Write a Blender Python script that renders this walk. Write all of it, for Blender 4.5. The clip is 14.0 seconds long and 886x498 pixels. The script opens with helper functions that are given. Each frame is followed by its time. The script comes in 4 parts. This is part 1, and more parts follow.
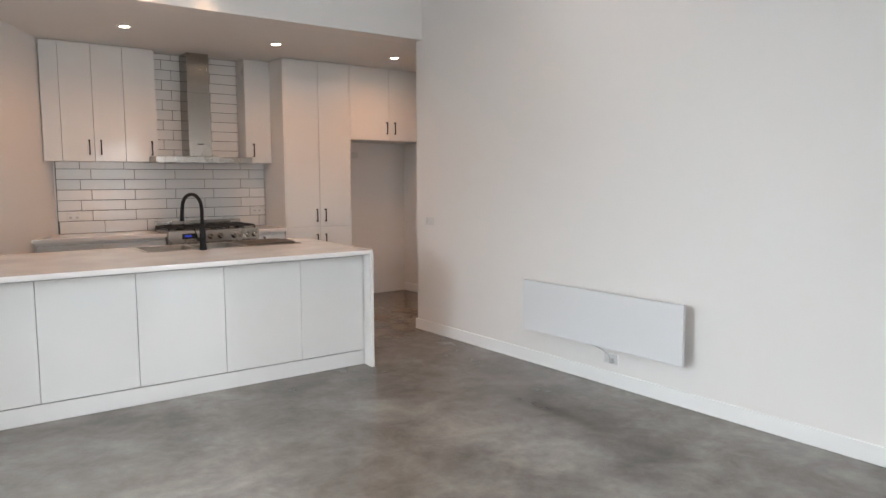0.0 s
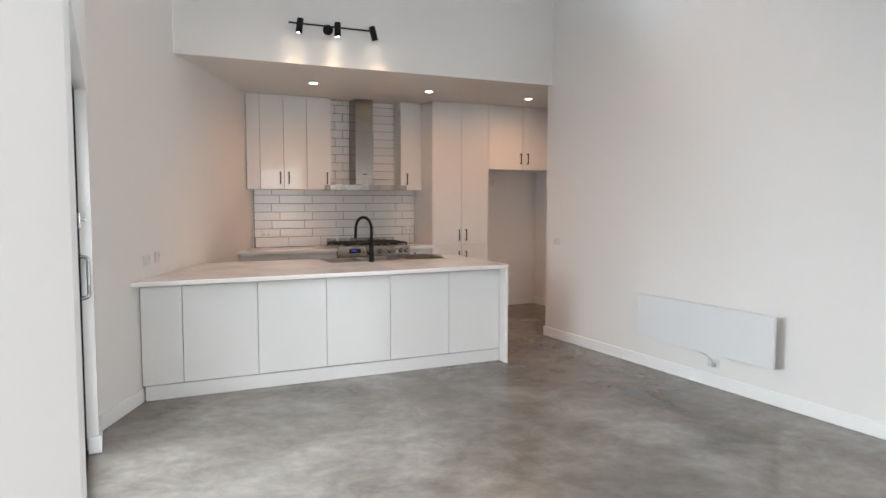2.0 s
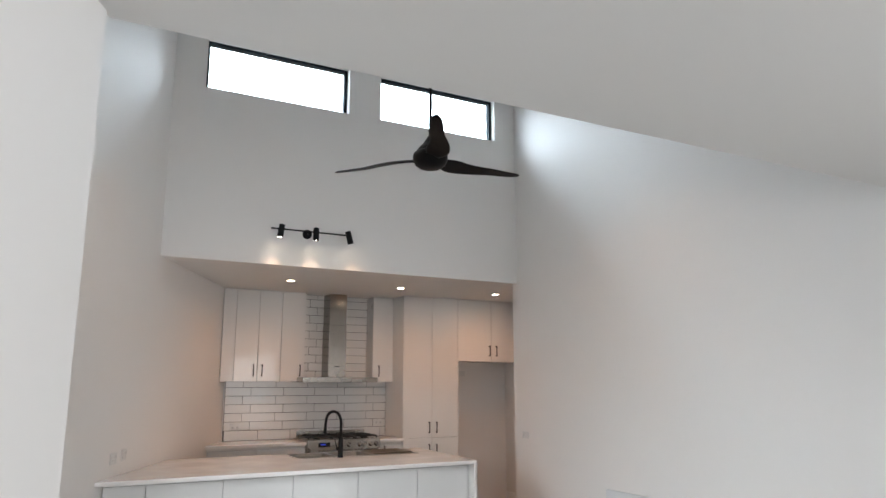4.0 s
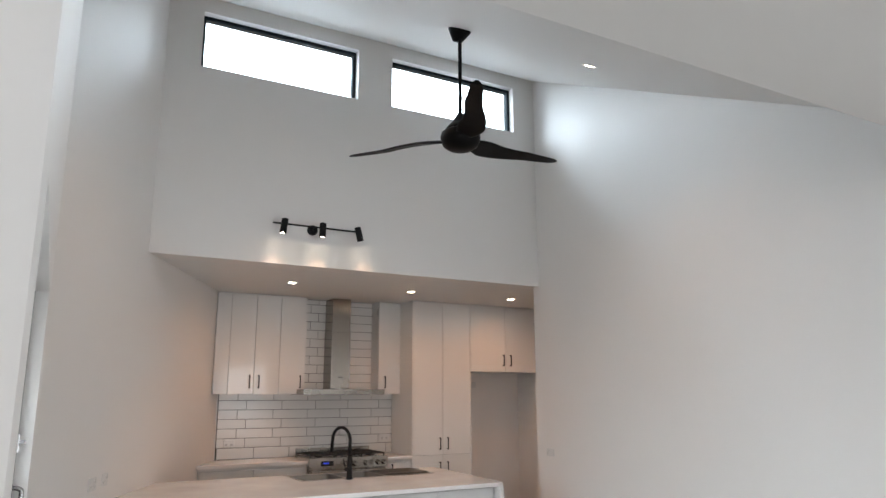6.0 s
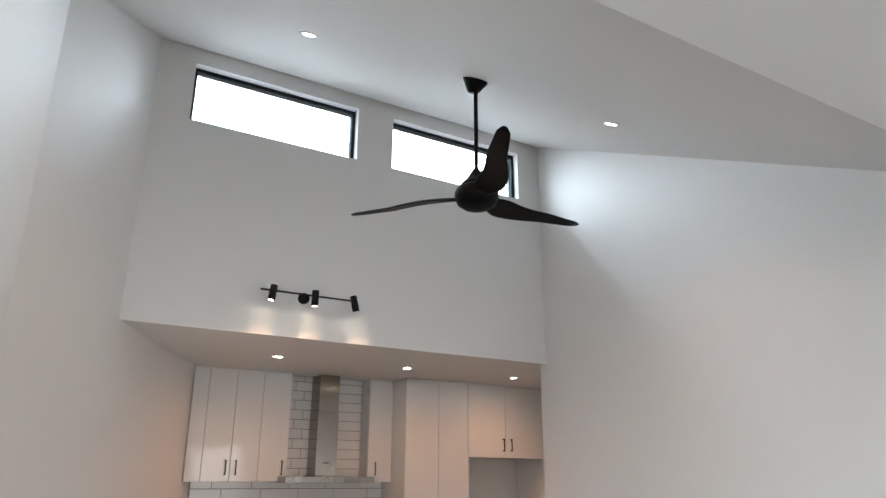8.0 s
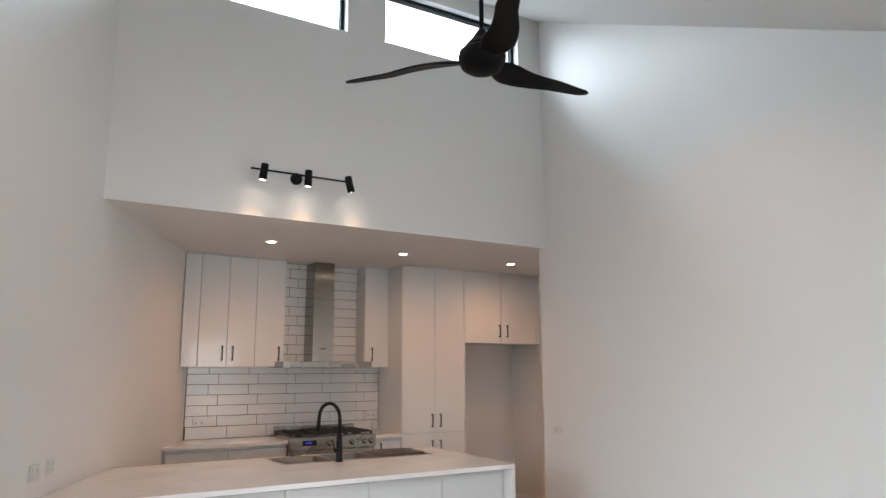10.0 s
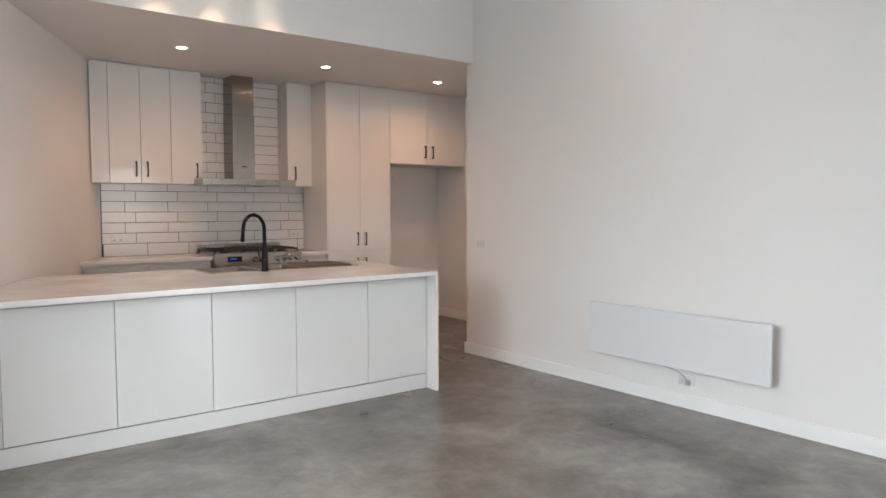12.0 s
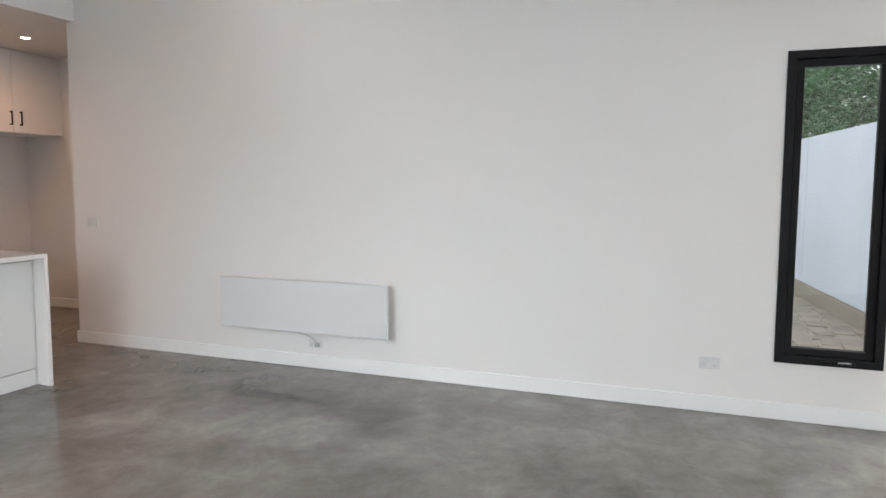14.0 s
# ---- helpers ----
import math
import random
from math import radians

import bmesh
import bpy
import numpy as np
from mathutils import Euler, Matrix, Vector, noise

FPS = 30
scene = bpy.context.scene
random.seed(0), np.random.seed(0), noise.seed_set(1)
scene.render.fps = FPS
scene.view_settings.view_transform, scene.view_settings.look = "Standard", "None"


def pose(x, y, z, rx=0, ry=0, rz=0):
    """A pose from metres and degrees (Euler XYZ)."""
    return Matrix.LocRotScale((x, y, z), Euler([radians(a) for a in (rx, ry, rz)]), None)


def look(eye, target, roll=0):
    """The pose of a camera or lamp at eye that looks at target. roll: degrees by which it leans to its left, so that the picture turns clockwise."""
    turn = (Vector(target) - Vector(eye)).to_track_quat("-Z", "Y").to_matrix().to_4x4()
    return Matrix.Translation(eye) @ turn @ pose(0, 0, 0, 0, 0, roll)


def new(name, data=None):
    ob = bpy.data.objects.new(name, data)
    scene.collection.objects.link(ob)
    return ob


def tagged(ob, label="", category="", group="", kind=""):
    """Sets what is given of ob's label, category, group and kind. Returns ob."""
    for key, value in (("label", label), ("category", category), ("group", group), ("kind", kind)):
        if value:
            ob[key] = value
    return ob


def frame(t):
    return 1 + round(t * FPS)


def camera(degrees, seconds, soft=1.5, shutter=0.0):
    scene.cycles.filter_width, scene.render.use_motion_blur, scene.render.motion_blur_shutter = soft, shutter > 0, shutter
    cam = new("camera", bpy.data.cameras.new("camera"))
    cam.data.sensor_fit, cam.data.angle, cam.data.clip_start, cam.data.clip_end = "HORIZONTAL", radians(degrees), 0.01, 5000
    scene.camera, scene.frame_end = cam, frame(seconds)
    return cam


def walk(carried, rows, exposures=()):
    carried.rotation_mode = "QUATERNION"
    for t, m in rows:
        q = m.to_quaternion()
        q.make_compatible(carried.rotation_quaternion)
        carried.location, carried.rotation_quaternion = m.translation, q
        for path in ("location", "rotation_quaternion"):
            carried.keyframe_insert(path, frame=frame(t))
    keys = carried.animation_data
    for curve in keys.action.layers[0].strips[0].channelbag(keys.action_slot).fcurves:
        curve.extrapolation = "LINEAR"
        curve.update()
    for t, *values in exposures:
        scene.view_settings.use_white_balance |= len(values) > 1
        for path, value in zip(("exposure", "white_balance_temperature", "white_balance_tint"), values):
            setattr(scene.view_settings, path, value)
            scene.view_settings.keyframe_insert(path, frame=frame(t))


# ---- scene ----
PATH = [
    (0, (-3.763, -5.372, 1.435), (-2.575, -3.776, 1.234), -0.2),
    (0.5, (-3.921, -5.619, 1.433), (-2.964, -3.874, 1.231), -0.0),
    (1, (-4.056, -5.831, 1.436), (-3.165, -4.052, 1.233), -0.0),
    (1.5, (-4.193, -6.074, 1.453), (-3.317, -4.288, 1.249), -0.0),
    (2, (-4.352, -6.251, 1.501), (-3.476, -4.459, 1.356), 0.0),
    (2.5, (-4.434, -6.389, 1.544), (-3.549, -4.596, 1.581), -0.0),
    (3, (-4.445, -6.512, 1.563), (-3.549, -4.734, 1.754), -0.1),
    (3.5, (-4.451, -6.544, 1.597), (-3.54, -4.784, 1.867), -0.0),
    (4, (-4.437, -6.53, 1.591), (-3.511, -4.797, 1.967), -0.0),
    (4.2, (-4.437, -6.498, 1.574), (-3.499, -4.777, 1.971), -0.0),
    (6.5, (-4.36, -5.596, 1.632), (-3.402, -3.89, 2.046), -0.0),
    (7, (-4.351, -5.437, 1.678), (-3.398, -3.765, 2.221), -0.0),
    (7.2, (-4.331, -5.402, 1.687), (-3.38, -3.755, 2.305), 0.0),
    (9.3, (-4.229, -5.098, 1.626), (-3.214, -3.468, 2.186), -0.2),
    (9.5, (-4.216, -5.082, 1.64), (-3.196, -3.43, 2.121), -0.1),
    (10, (-4.228, -5.019, 1.562), (-3.193, -3.342, 1.905), -0.2),
    (10.5, (-4.228, -4.978, 1.518), (-3.165, -3.298, 1.74), -0.4),
    (11, (-4.244, -4.991, 1.47), (-3.133, -3.332, 1.594), -0.3),
    (11.5, (-4.262, -4.977, 1.412), (-3.088, -3.358, 1.402), -0.0),
    (12, (-4.202, -4.978, 1.37), (-2.981, -3.399, 1.253), -0.1),
    (12.5, (-4.216, -4.972, 1.365), (-2.929, -3.449, 1.204), -0.1),
    (13, (-4.306, -4.975, 1.378), (-2.885, -3.577, 1.209), 0.1),
    (13.5, (-4.384, -4.959, 1.372), (-2.711, -3.876, 1.202), 0.1),
    (14, (-4.446, -4.97, 1.368), (-2.586, -4.259, 1.184), 0.2),
]
EXPO = 0.16
cam = camera(64.7, 14.0)
walk(cam, [(t, look(eye, target, roll)) for t, eye, target, roll in PATH], [(0, EXPO + 0.06), (1, EXPO + 0.16), (2, EXPO + 0.12), (4, EXPO - 0.12), (6.5, EXPO - 0.14), (9.5, EXPO - 0.14), (10.5, EXPO), (11.5, EXPO + 0.08), (13, EXPO + 0.08), (14, EXPO - 0.03)])

# ---- daylight and exposure ----
world = bpy.data.worlds.new("sky")
scene.world = world
world.use_nodes = True
wn = world.node_tree
sky = wn.nodes.new("ShaderNodeTexSky")
sky.sky_type = "NISHITA"
sky.sun_disc = False
sky.sun_elevation = radians(48)
sky.sun_rotation = radians(150)
sky.air_density, sky.dust_density, sky.ozone_density = 1.0, 3.0, 1.0
veil = wn.nodes.new("ShaderNodeHueSaturation")  # thin cloud greys the blue
veil.inputs["Saturation"].default_value, veil.inputs["Value"].default_value = 0.4, 1.5
wn.links.new(sky.outputs[0], veil.inputs["Color"])
wn.links.new(veil.outputs[0], wn.nodes["Background"].inputs[0])
wn.nodes["Background"].inputs[1].default_value = 0.15

sun = new("sun", bpy.data.lights.new("sun", "SUN"))
sun.data.energy, sun.data.angle, sun.data.color = 1.5, radians(20), (1, 0.96, 0.9)
sun.matrix_world = look((6, -9, 11), (0, 0, 0))


def area(name, eye, target, w, h, power, color):
    ob = new(name, bpy.data.lights.new(name, "AREA"))
    ob.data.shape, ob.data.size, ob.data.size_y = "RECTANGLE", w, h
    ob.data.energy, ob.data.color = power, color
    ob.matrix_world = look(eye, target)
    return ob


# sky light outside the high windows and sliding door; added fill in unseen glazing behind the walker
area("skylight_high_windows", (-2.7, 3.0, 6.6), (-2.7, 0.0, 6.6), 10.2, 3.0, 1560, (0.74, 0.88, 1.0))
area("skylight_sliding_door", (-6.4, -2.9, 2.7), (-2.4, -2.9, 0.3), 3.4, 3.0, 325, (0.87, 0.94, 1.0))
# added fill from behind to brighten the near wall
area("fill_light_rear", (-5.8, -11.40, 1.2), (-5.8, 0.0, 1.2), 2.2, 2.1, 115, (0.92, 0.95, 1.0))
# added fill from the east side for the near and slanting walls
area("fill_light_side", (-0.03, -8.9, 1.2), (-6.0, -8.9, 1.2), 4.8, 2.2, 180, (0.93, 0.96, 0.985))

WARM = (1.0, 0.50, 0.25)


def spot(name, eye, target, power, angle, blend=0.6, radius=0.03, color=WARM):
    ob = new(name, bpy.data.lights.new(name, "SPOT"))
    ob.data.energy, ob.data.color = power, color
    ob.data.spot_size, ob.data.spot_blend, ob.data.shadow_soft_size = radians(angle), blend, radius
    ob.matrix_world = look(eye, target)
    return ob


SOFFIT = 2.694
for x in (-2.325, -0.998, 0.321):
    spot("downlight_beam", (x, 0.963, SOFFIT - 0.012), (x, 0.963, 0), 32, 164, 1.0, 0.036)
for x, y in ((-1.10, -2.16), (-3.18, -1.87)):
    spot("downlight_beam", (x, y, 4.985 + 0.4695 * y - 0.02), (x, y, 0), 30, 130, 1.0, 0.036, (1.0, 0.62, 0.38))


# ---- materials ----
def surface(name, base, rough=0.5, metal=0.0, vary=0.05, scale=1.5, fine=160.0, bump=0.04, coat=0.0,
            rough_vary=0.06, depth=0.001, per_piece=0.0, spec=0.5):
    m = bpy.data.materials.new(name)
    m.use_nodes = True
    nt = m.node_tree
    N, L = nt.nodes.new, nt.links.new
    p = nt.nodes["Principled BSDF"]
    tc = N("ShaderNodeTexCoord")
    big, small = N("ShaderNodeTexNoise"), N("ShaderNodeTexNoise")
    big.inputs["Scale"].default_value, big.inputs["Detail"].default_value = scale, 5
    small.inputs["Scale"].default_value, small.inputs["Detail"].default_value = fine, 3
    L(tc.outputs["Object"], big.inputs["Vector"])
    L(tc.outputs["Object"], small.inputs["Vector"])
    mix = N("ShaderNodeMix")
    mix.data_type = "RGBA"
    mix.inputs["A"].default_value = (*[c * (1 - vary) for c in base], 1)
    mix.inputs["B"].default_value = (*[min(1, c * (1 + vary)) for c in base], 1)
    add = N("ShaderNodeMath")
    add.operation = "MULTIPLY_ADD"
    L(small.outputs["Fac"], add.inputs[0])
    add.inputs[1].default_value = 0.35
    scaled = N("ShaderNodeMath")
    scaled.operation = "MULTIPLY"
    L(big.outputs["Fac"], scaled.inputs[0])
    scaled.inputs[1].default_value = 0.65
    L(scaled.outputs[0], add.inputs[2])
    L(add.outputs[0], mix.inputs["Factor"])
    out = mix.outputs["Result"]
    if per_piece:
        info = N("ShaderNodeObjectInfo")
        hsv = N("ShaderNodeHueSaturation")
        rng = N("ShaderNodeMapRange")
        L(info.outputs["Random"], rng.inputs["Value"])
        rng.inputs["To Min"].default_value, rng.inputs["To Max"].default_value = 1 - per_piece, 1 + per_piece
        L(rng.outputs[0], hsv.inputs["Value"])
        L(out, hsv.inputs["Color"])
        out = hsv.outputs["Color"]
    L(out, p.inputs["Base Color"])
    rr = N("ShaderNodeMapRange")
    L(big.outputs["Fac"], rr.inputs["Value"])
    rr.inputs["From Min"].default_value, rr.inputs["From Max"].default_value = 0.3, 0.7
    rr.inputs["To Min"].default_value, rr.inputs["To Max"].default_value = max(0.02, rough - rough_vary), rough + rough_vary
    L(rr.outputs[0], p.inputs["Roughness"])
    p.inputs["Metallic"].default_value = metal
    p.inputs["Specular IOR Level"].default_value = spec
    p.inputs["Coat Weight"].default_value = coat
    p.inputs["Coat Roughness"].default_value = 0.06
    if bump:
        b = N("ShaderNodeBump")
        b.inputs["Strength"].default_value, b.inputs["Distance"].default_value = bump, depth
        L(small.outputs["Fac"], b.inputs["Height"])
        L(b.outputs[0], p.inputs["Normal"])
    return m


def concrete_floor():
    m = bpy.data.materials.new("polished_concrete")
    m.use_nodes = True
    nt = m.node_tree
    N, L = nt.nodes.new, nt.links.new
    p = nt.nodes["Principled BSDF"]
    tc = N("ShaderNodeTexCoord")

    def tex(scale, detail, rough=0.6, distort=0.0):
        n = N("ShaderNodeTexNoise")
        n.inputs["Scale"].default_value, n.inputs["Detail"].default_value = scale, detail
        n.inputs["Roughness"].default_value, n.inputs["Distortion"].default_value = rough, distort
        L(tc.outputs["Object"], n.inputs["Vector"])
        return n.outputs["Fac"]

    def ramp(src, stops):
        r = N("ShaderNodeValToRGB")
        e = r.color_ramp.elements
        e[0].position, e[0].color = stops[0][0], (*stops[0][1], 1)
        e[1].position, e[1].color = stops[-1][0], (*stops[-1][1], 1)
        for pos, col in stops[1:-1]:
            e.new(pos).color = (*col, 1)
        L(src, r.inputs[0])
        return r.outputs[0]

    def blend(mode, fac, a, b):
        x = N("ShaderNodeMix")
        x.data_type, x.blend_type = "RGBA", mode
        if isinstance(fac, float):
            x.inputs["Factor"].default_value = fac
        else:
            L(fac, x.inputs["Factor"])
        L(a, x.inputs["A"])
        if isinstance(b, tuple):
            x.inputs["B"].default_value = (*b, 1)
        else:
            L(b, x.inputs["B"])
        return x.outputs["Result"]

    cloud, mid, grain = tex(0.95, 6, 0.55, 0.5), tex(3.6, 8, 0.70, 0.4), tex(110, 3, 0.5)
    c = ramp(cloud, ((0.25, (0.100, 0.090, 0.079)), (0.5, (0.162, 0.147, 0.130)), (0.78, (0.275, 0.258, 0.236))))
    c = blend("OVERLAY", 0.68, c, ramp(mid, ((0.22, (0.22, 0.215, 0.21)), (0.80, (0.80, 0.80, 0.80)))))
    # smaller trowel mottling
    small = tex(9.5, 8, 0.70, 0.3)
    c = blend("OVERLAY", 0.4, c, ramp(small, ((0.22, (0.3, 0.3, 0.3)), (0.80, (0.72, 0.72, 0.72)))))
    c = blend("MULTIPLY", 0.12, c, ramp(grain, ((0.2, (0.6, 0.6, 0.6)), (0.85, (1, 1, 1)))))
    # trowel burns: dark long smears along the right-hand side of the room
    mp = N("ShaderNodeMapping")
    L(tc.outputs["Object"], mp.inputs["Vector"])
    mp.inputs["Location"].default_value, mp.inputs["Rotation"].default_value = (0.64, 2.55, 0), (0, 0, 0.03)
    warp = N("ShaderNodeVectorMath")
    warp.operation = "LENGTH"
    mp2 = N("ShaderNodeMapping")
    L(mp.outputs[0], mp2.inputs["Vector"])
    mp2.inputs["Scale"].default_value = (9.0, 0.95, 1.0)
    dist = N("ShaderNodeVectorMath")
    dist.operation = "ADD"
    nz = N("ShaderNodeTexNoise")
    nz.inputs["Scale"].default_value, nz.inputs["Detail"].default_value = 3.0, 4
    L(tc.outputs["Object"], nz.inputs["Vector"])
    L(mp2.outputs[0], dist.inputs[0])
    L(nz.outputs["Color"], dist.inputs[1])
    sub = N("ShaderNodeVectorMath")
    sub.operation = "SUBTRACT"
    L(dist.outputs[0], sub.inputs[0])
    sub.inputs[1].default_value = (0.5, 0.5, 0.5)
    L(sub.outputs[0], warp.inputs[0])
    smear = ramp(warp.outputs["Value"], ((0.15, (0.48, 0.48, 0.48)), (0.85, (0, 0, 0))))
    c = blend("MULTIPLY", smear, c, (0.42, 0.40, 0.38))
    L(c, p.inputs["Base Color"])
    rr = N("ShaderNodeMapRange")
    L(mid, rr.inputs["Value"])
    rr.inputs["From Min"].default_value, rr.inputs["From Max"].default_value = 0.3, 0.7
    rr.inputs["To Min"].default_value, rr.inputs["To Max"].default_value = 0.18, 0.27
    L(rr.outputs[0], p.inputs["Roughness"])
    b = N("ShaderNodeBump")
    b.inputs["Strength"].default_value, b.inputs["Distance"].default_value = 0.03, 0.002
    L(cloud, b.inputs["Height"])
    L(b.outputs[0], p.inputs["Normal"])
    return m


def brushed(name, base, rough=0.28, grain=(4, 4, 900)):
    m = surface(name, base, rough, 1.0, 0.08, 2.0, 60, 0.0)
    nt = m.node_tree
    tc = nt.nodes.new("ShaderNodeTexCoord")
    mp = nt.nodes.new("ShaderNodeMapping")
    mp.inputs["Scale"].default_value = grain
    n = nt.nodes.new("ShaderNodeTexNoise")
    n.inputs["Scale"].default_value = 1.0
    b = nt.nodes.new("ShaderNodeBump")
    b.inputs["Strength"].default_value, b.inputs["Distance"].default_value = 0.12, 0.0006
    nt.links.new(tc.outputs["Object"], mp.inputs["Vector"])
    nt.links.new(mp.outputs[0], n.inputs["Vector"])
    nt.links.new(n.outputs["Fac"], b.inputs["Height"])
    nt.links.new(b.outputs[0], nt.nodes["Principled BSDF"].inputs["Normal"])
    return m


def glass(name, tint=(0.96, 0.98, 0.97)):
    m = bpy.data.materials.new(name)
    m.use_nodes = True
    p = m.node_tree.nodes["Principled BSDF"]
    p.inputs["Base Color"].default_value = (*tint, 1)
    p.inputs["Roughness"].default_value, p.inputs["Transmission Weight"].default_value = 0.0, 1.0
    p.inputs["IOR"].default_value = 1.45
    return m


def glow(name, color, strength):
    m = bpy.data.materials.new(name)
    m.use_nodes = True
    p = m.node_tree.nodes["Principled BSDF"]
    p.inputs["Base Color"].default_value = (*color, 1)
    p.inputs["Emission Color"].default_value, p.inputs["Emission Strength"].default_value = (*color, 1), strength
    return m


PAINT = surface("white_wall_paint", (0.760, 0.742, 0.727), 0.6, 0, 0.012, 0.9, 220, 0.05)
CEIL = surface("white_ceiling_paint", (0.74, 0.735, 0.725), 0.75, 0, 0.012, 0.8, 220, 0.04)
TRIM = surface("white_enamel_trim", (0.82, 0.82, 0.815), 0.35, 0, 0.015, 2, 150, 0.03)
GLOSS = surface("white_gloss_laminate", (0.695, 0.69, 0.68), 0.04, 0, 0.01, 1.2, 7, 0.0, 0.0, 0.008, spec=0.36)
MATT = surface("white_cabinet_carcass", (0.65, 0.64, 0.625), 0.32, 0, 0.015, 1.5, 120, 0.02)
STONE = surface("white_quartz_stone", (0.77, 0.75, 0.735), 0.16, 0, 0.03, 3.0, 420, 0.0, 0.2, 0.04)
CONCRETE = concrete_floor()
TILE = surface("glazed_white_tile", (0.70, 0.69, 0.675), 0.2, 0, 0.02, 6, 40, 0.05, 0.05, 0.04, 0.002, 0.03)
GROUT = surface("dark_grey_grout", (0.045, 0.043, 0.042), 0.9, 0, 0.2, 12, 300, 0.3)
STEEL = brushed("brushed_stainless_steel", (0.37, 0.345, 0.315), 0.27)
STEELV = brushed("vertically_brushed_steel", (0.30, 0.27, 0.24), 0.24, (420, 420, 3))
STEELV.node_tree.nodes["Principled BSDF"].inputs["Anisotropic"].default_value = 0.9
STEELV.node_tree.nodes["Principled BSDF"].inputs["Anisotropic Rotation"].default_value = 0.0
SINKSTEEL = surface("satin_sink_steel", (0.22, 0.215, 0.21), 0.32, 1.0, 0.08, 4, 200, 0.05)
CHROME = surface("polished_chrome", (0.36, 0.36, 0.37), 0.22, 1.0, 0.03, 5, 100, 0.0)
BLACK = surface("matt_black_powder_coat", (0.012, 0.012, 0.013), 0.55, 0.0, 0.15, 6, 400, 0.08, spec=0.15)
ENAMEL = surface("black_enamel", (0.012, 0.012, 0.013), 0.22, 0.0, 0.1, 6, 200, 0.03)
IRON = surface("cast_iron", (0.02, 0.02, 0.02), 0.65, 0.0, 0.2, 20, 300, 0.2)
ALU = surface("dark_blue_grey_aluminium", (0.014, 0.021, 0.027), 0.6, 0.0, 0.1, 5, 400, 0.06, spec=0.12)
BRONZE = surface("dark_fan_polymer", (0.0046, 0.0042, 0.0045), 0.5, 0.0, 0.15, 4, 120, 0.05, spec=0.14)
PLASTIC = surface("white_plastic", (0.66, 0.66, 0.655), 0.3, 0, 0.01, 8, 100, 0.0)
GREYPL = surface("shadow_grey_plastic", (0.42, 0.42, 0.42), 0.4, 0, 0.03, 8, 100, 0.0)
HEATER = surface("white_heater_panel", (0.685, 0.695, 0.71), 0.42, 0, 0.01, 2, 320, 0.06)
GLASS = glass("clear_glass")
LAMP = glow("warm_lamp_lens", (1.0, 0.86, 0.66), 40)
DISPLAY = glow("blue_clock_display", (0.05, 0.10, 1.0), 0.14)
RENDER = surface("pale_rendered_wall", (0.62, 0.65, 0.69), 0.85, 0, 0.22, 1.1, 30, 0.03, 0, 0.05, 0.001)
ROUGHCAST = surface("grey_roughcast", (0.27, 0.27, 0.28), 0.9, 0, 0.15, 1.2, 40, 0.2, 0, 0.05, 0.003)
PLINTH = surface("raw_concrete_plinth", (0.31, 0.255, 0.19), 0.9, 0, 0.25, 3, 60, 0.4, 0, 0.05, 0.005)
PAVE = surface("weathered_paving_stone", (0.42, 0.345, 0.27), 0.9, 0, 0.4, 5, 70, 0.4, 0, 0.05, 0.006, 0.15)
EARTH = surface("dry_earth", (0.20, 0.17, 0.13), 0.95, 0, 0.3, 0.7, 30, 0.5, 0, 0.03, 0.01)
LEAF = surface("green_leaves", (0.09, 0.20, 0.075), 0.5, 0, 0.5, 1.2, 6, 0.0)
BARK = surface("grey_bark", (0.13, 0.11, 0.09), 0.9, 0, 0.3, 6, 40, 0.6, 0, 0.04, 0.01)


# ---- mesh helpers ----
PLACE = {}


def box(bm, x0, x1, y0, y1, z0, z1, bev=0.0, m=None):
    t = bmesh.new()
    bmesh.ops.create_cube(t, size=1, matrix=Matrix.Translation(((x0 + x1) / 2, (y0 + y1) / 2, (z0 + z1) / 2))
                          @ Matrix.Diagonal((abs(x1 - x0), abs(y1 - y0), abs(z1 - z0), 1)))
    if bev:
        bmesh.ops.bevel(t, geom=t.edges[:], offset=bev, segments=2, affect="EDGES", profile=0.6)
    if m is not None:
        t.transform(m)
    me = bpy.data.meshes.new("tmp")
    t.to_mesh(me)
    t.free()
    bm.from_mesh(me)
    bpy.data.meshes.remove(me)
    return bm


def solid(x0, x1, y0, y1, z0, z1, bev=0.0, m=None):
    return box(bmesh.new(), x0, x1, y0, y1, z0, z1, bev, m)


def prism(bm, outline, z0, z1):
    low = [bm.verts.new((x, y, z0)) for x, y in outline]
    top = [bm.verts.new((x, y, z1)) for x, y in outline]
    n = len(outline)
    bm.faces.new(low[::-1])
    bm.faces.new(top)
    for i in range(n):
        bm.faces.new((low[i], low[(i + 1) % n], top[(i + 1) % n], top[i]))
    bmesh.ops.recalc_face_normals(bm, faces=bm.faces[:])
    return bm


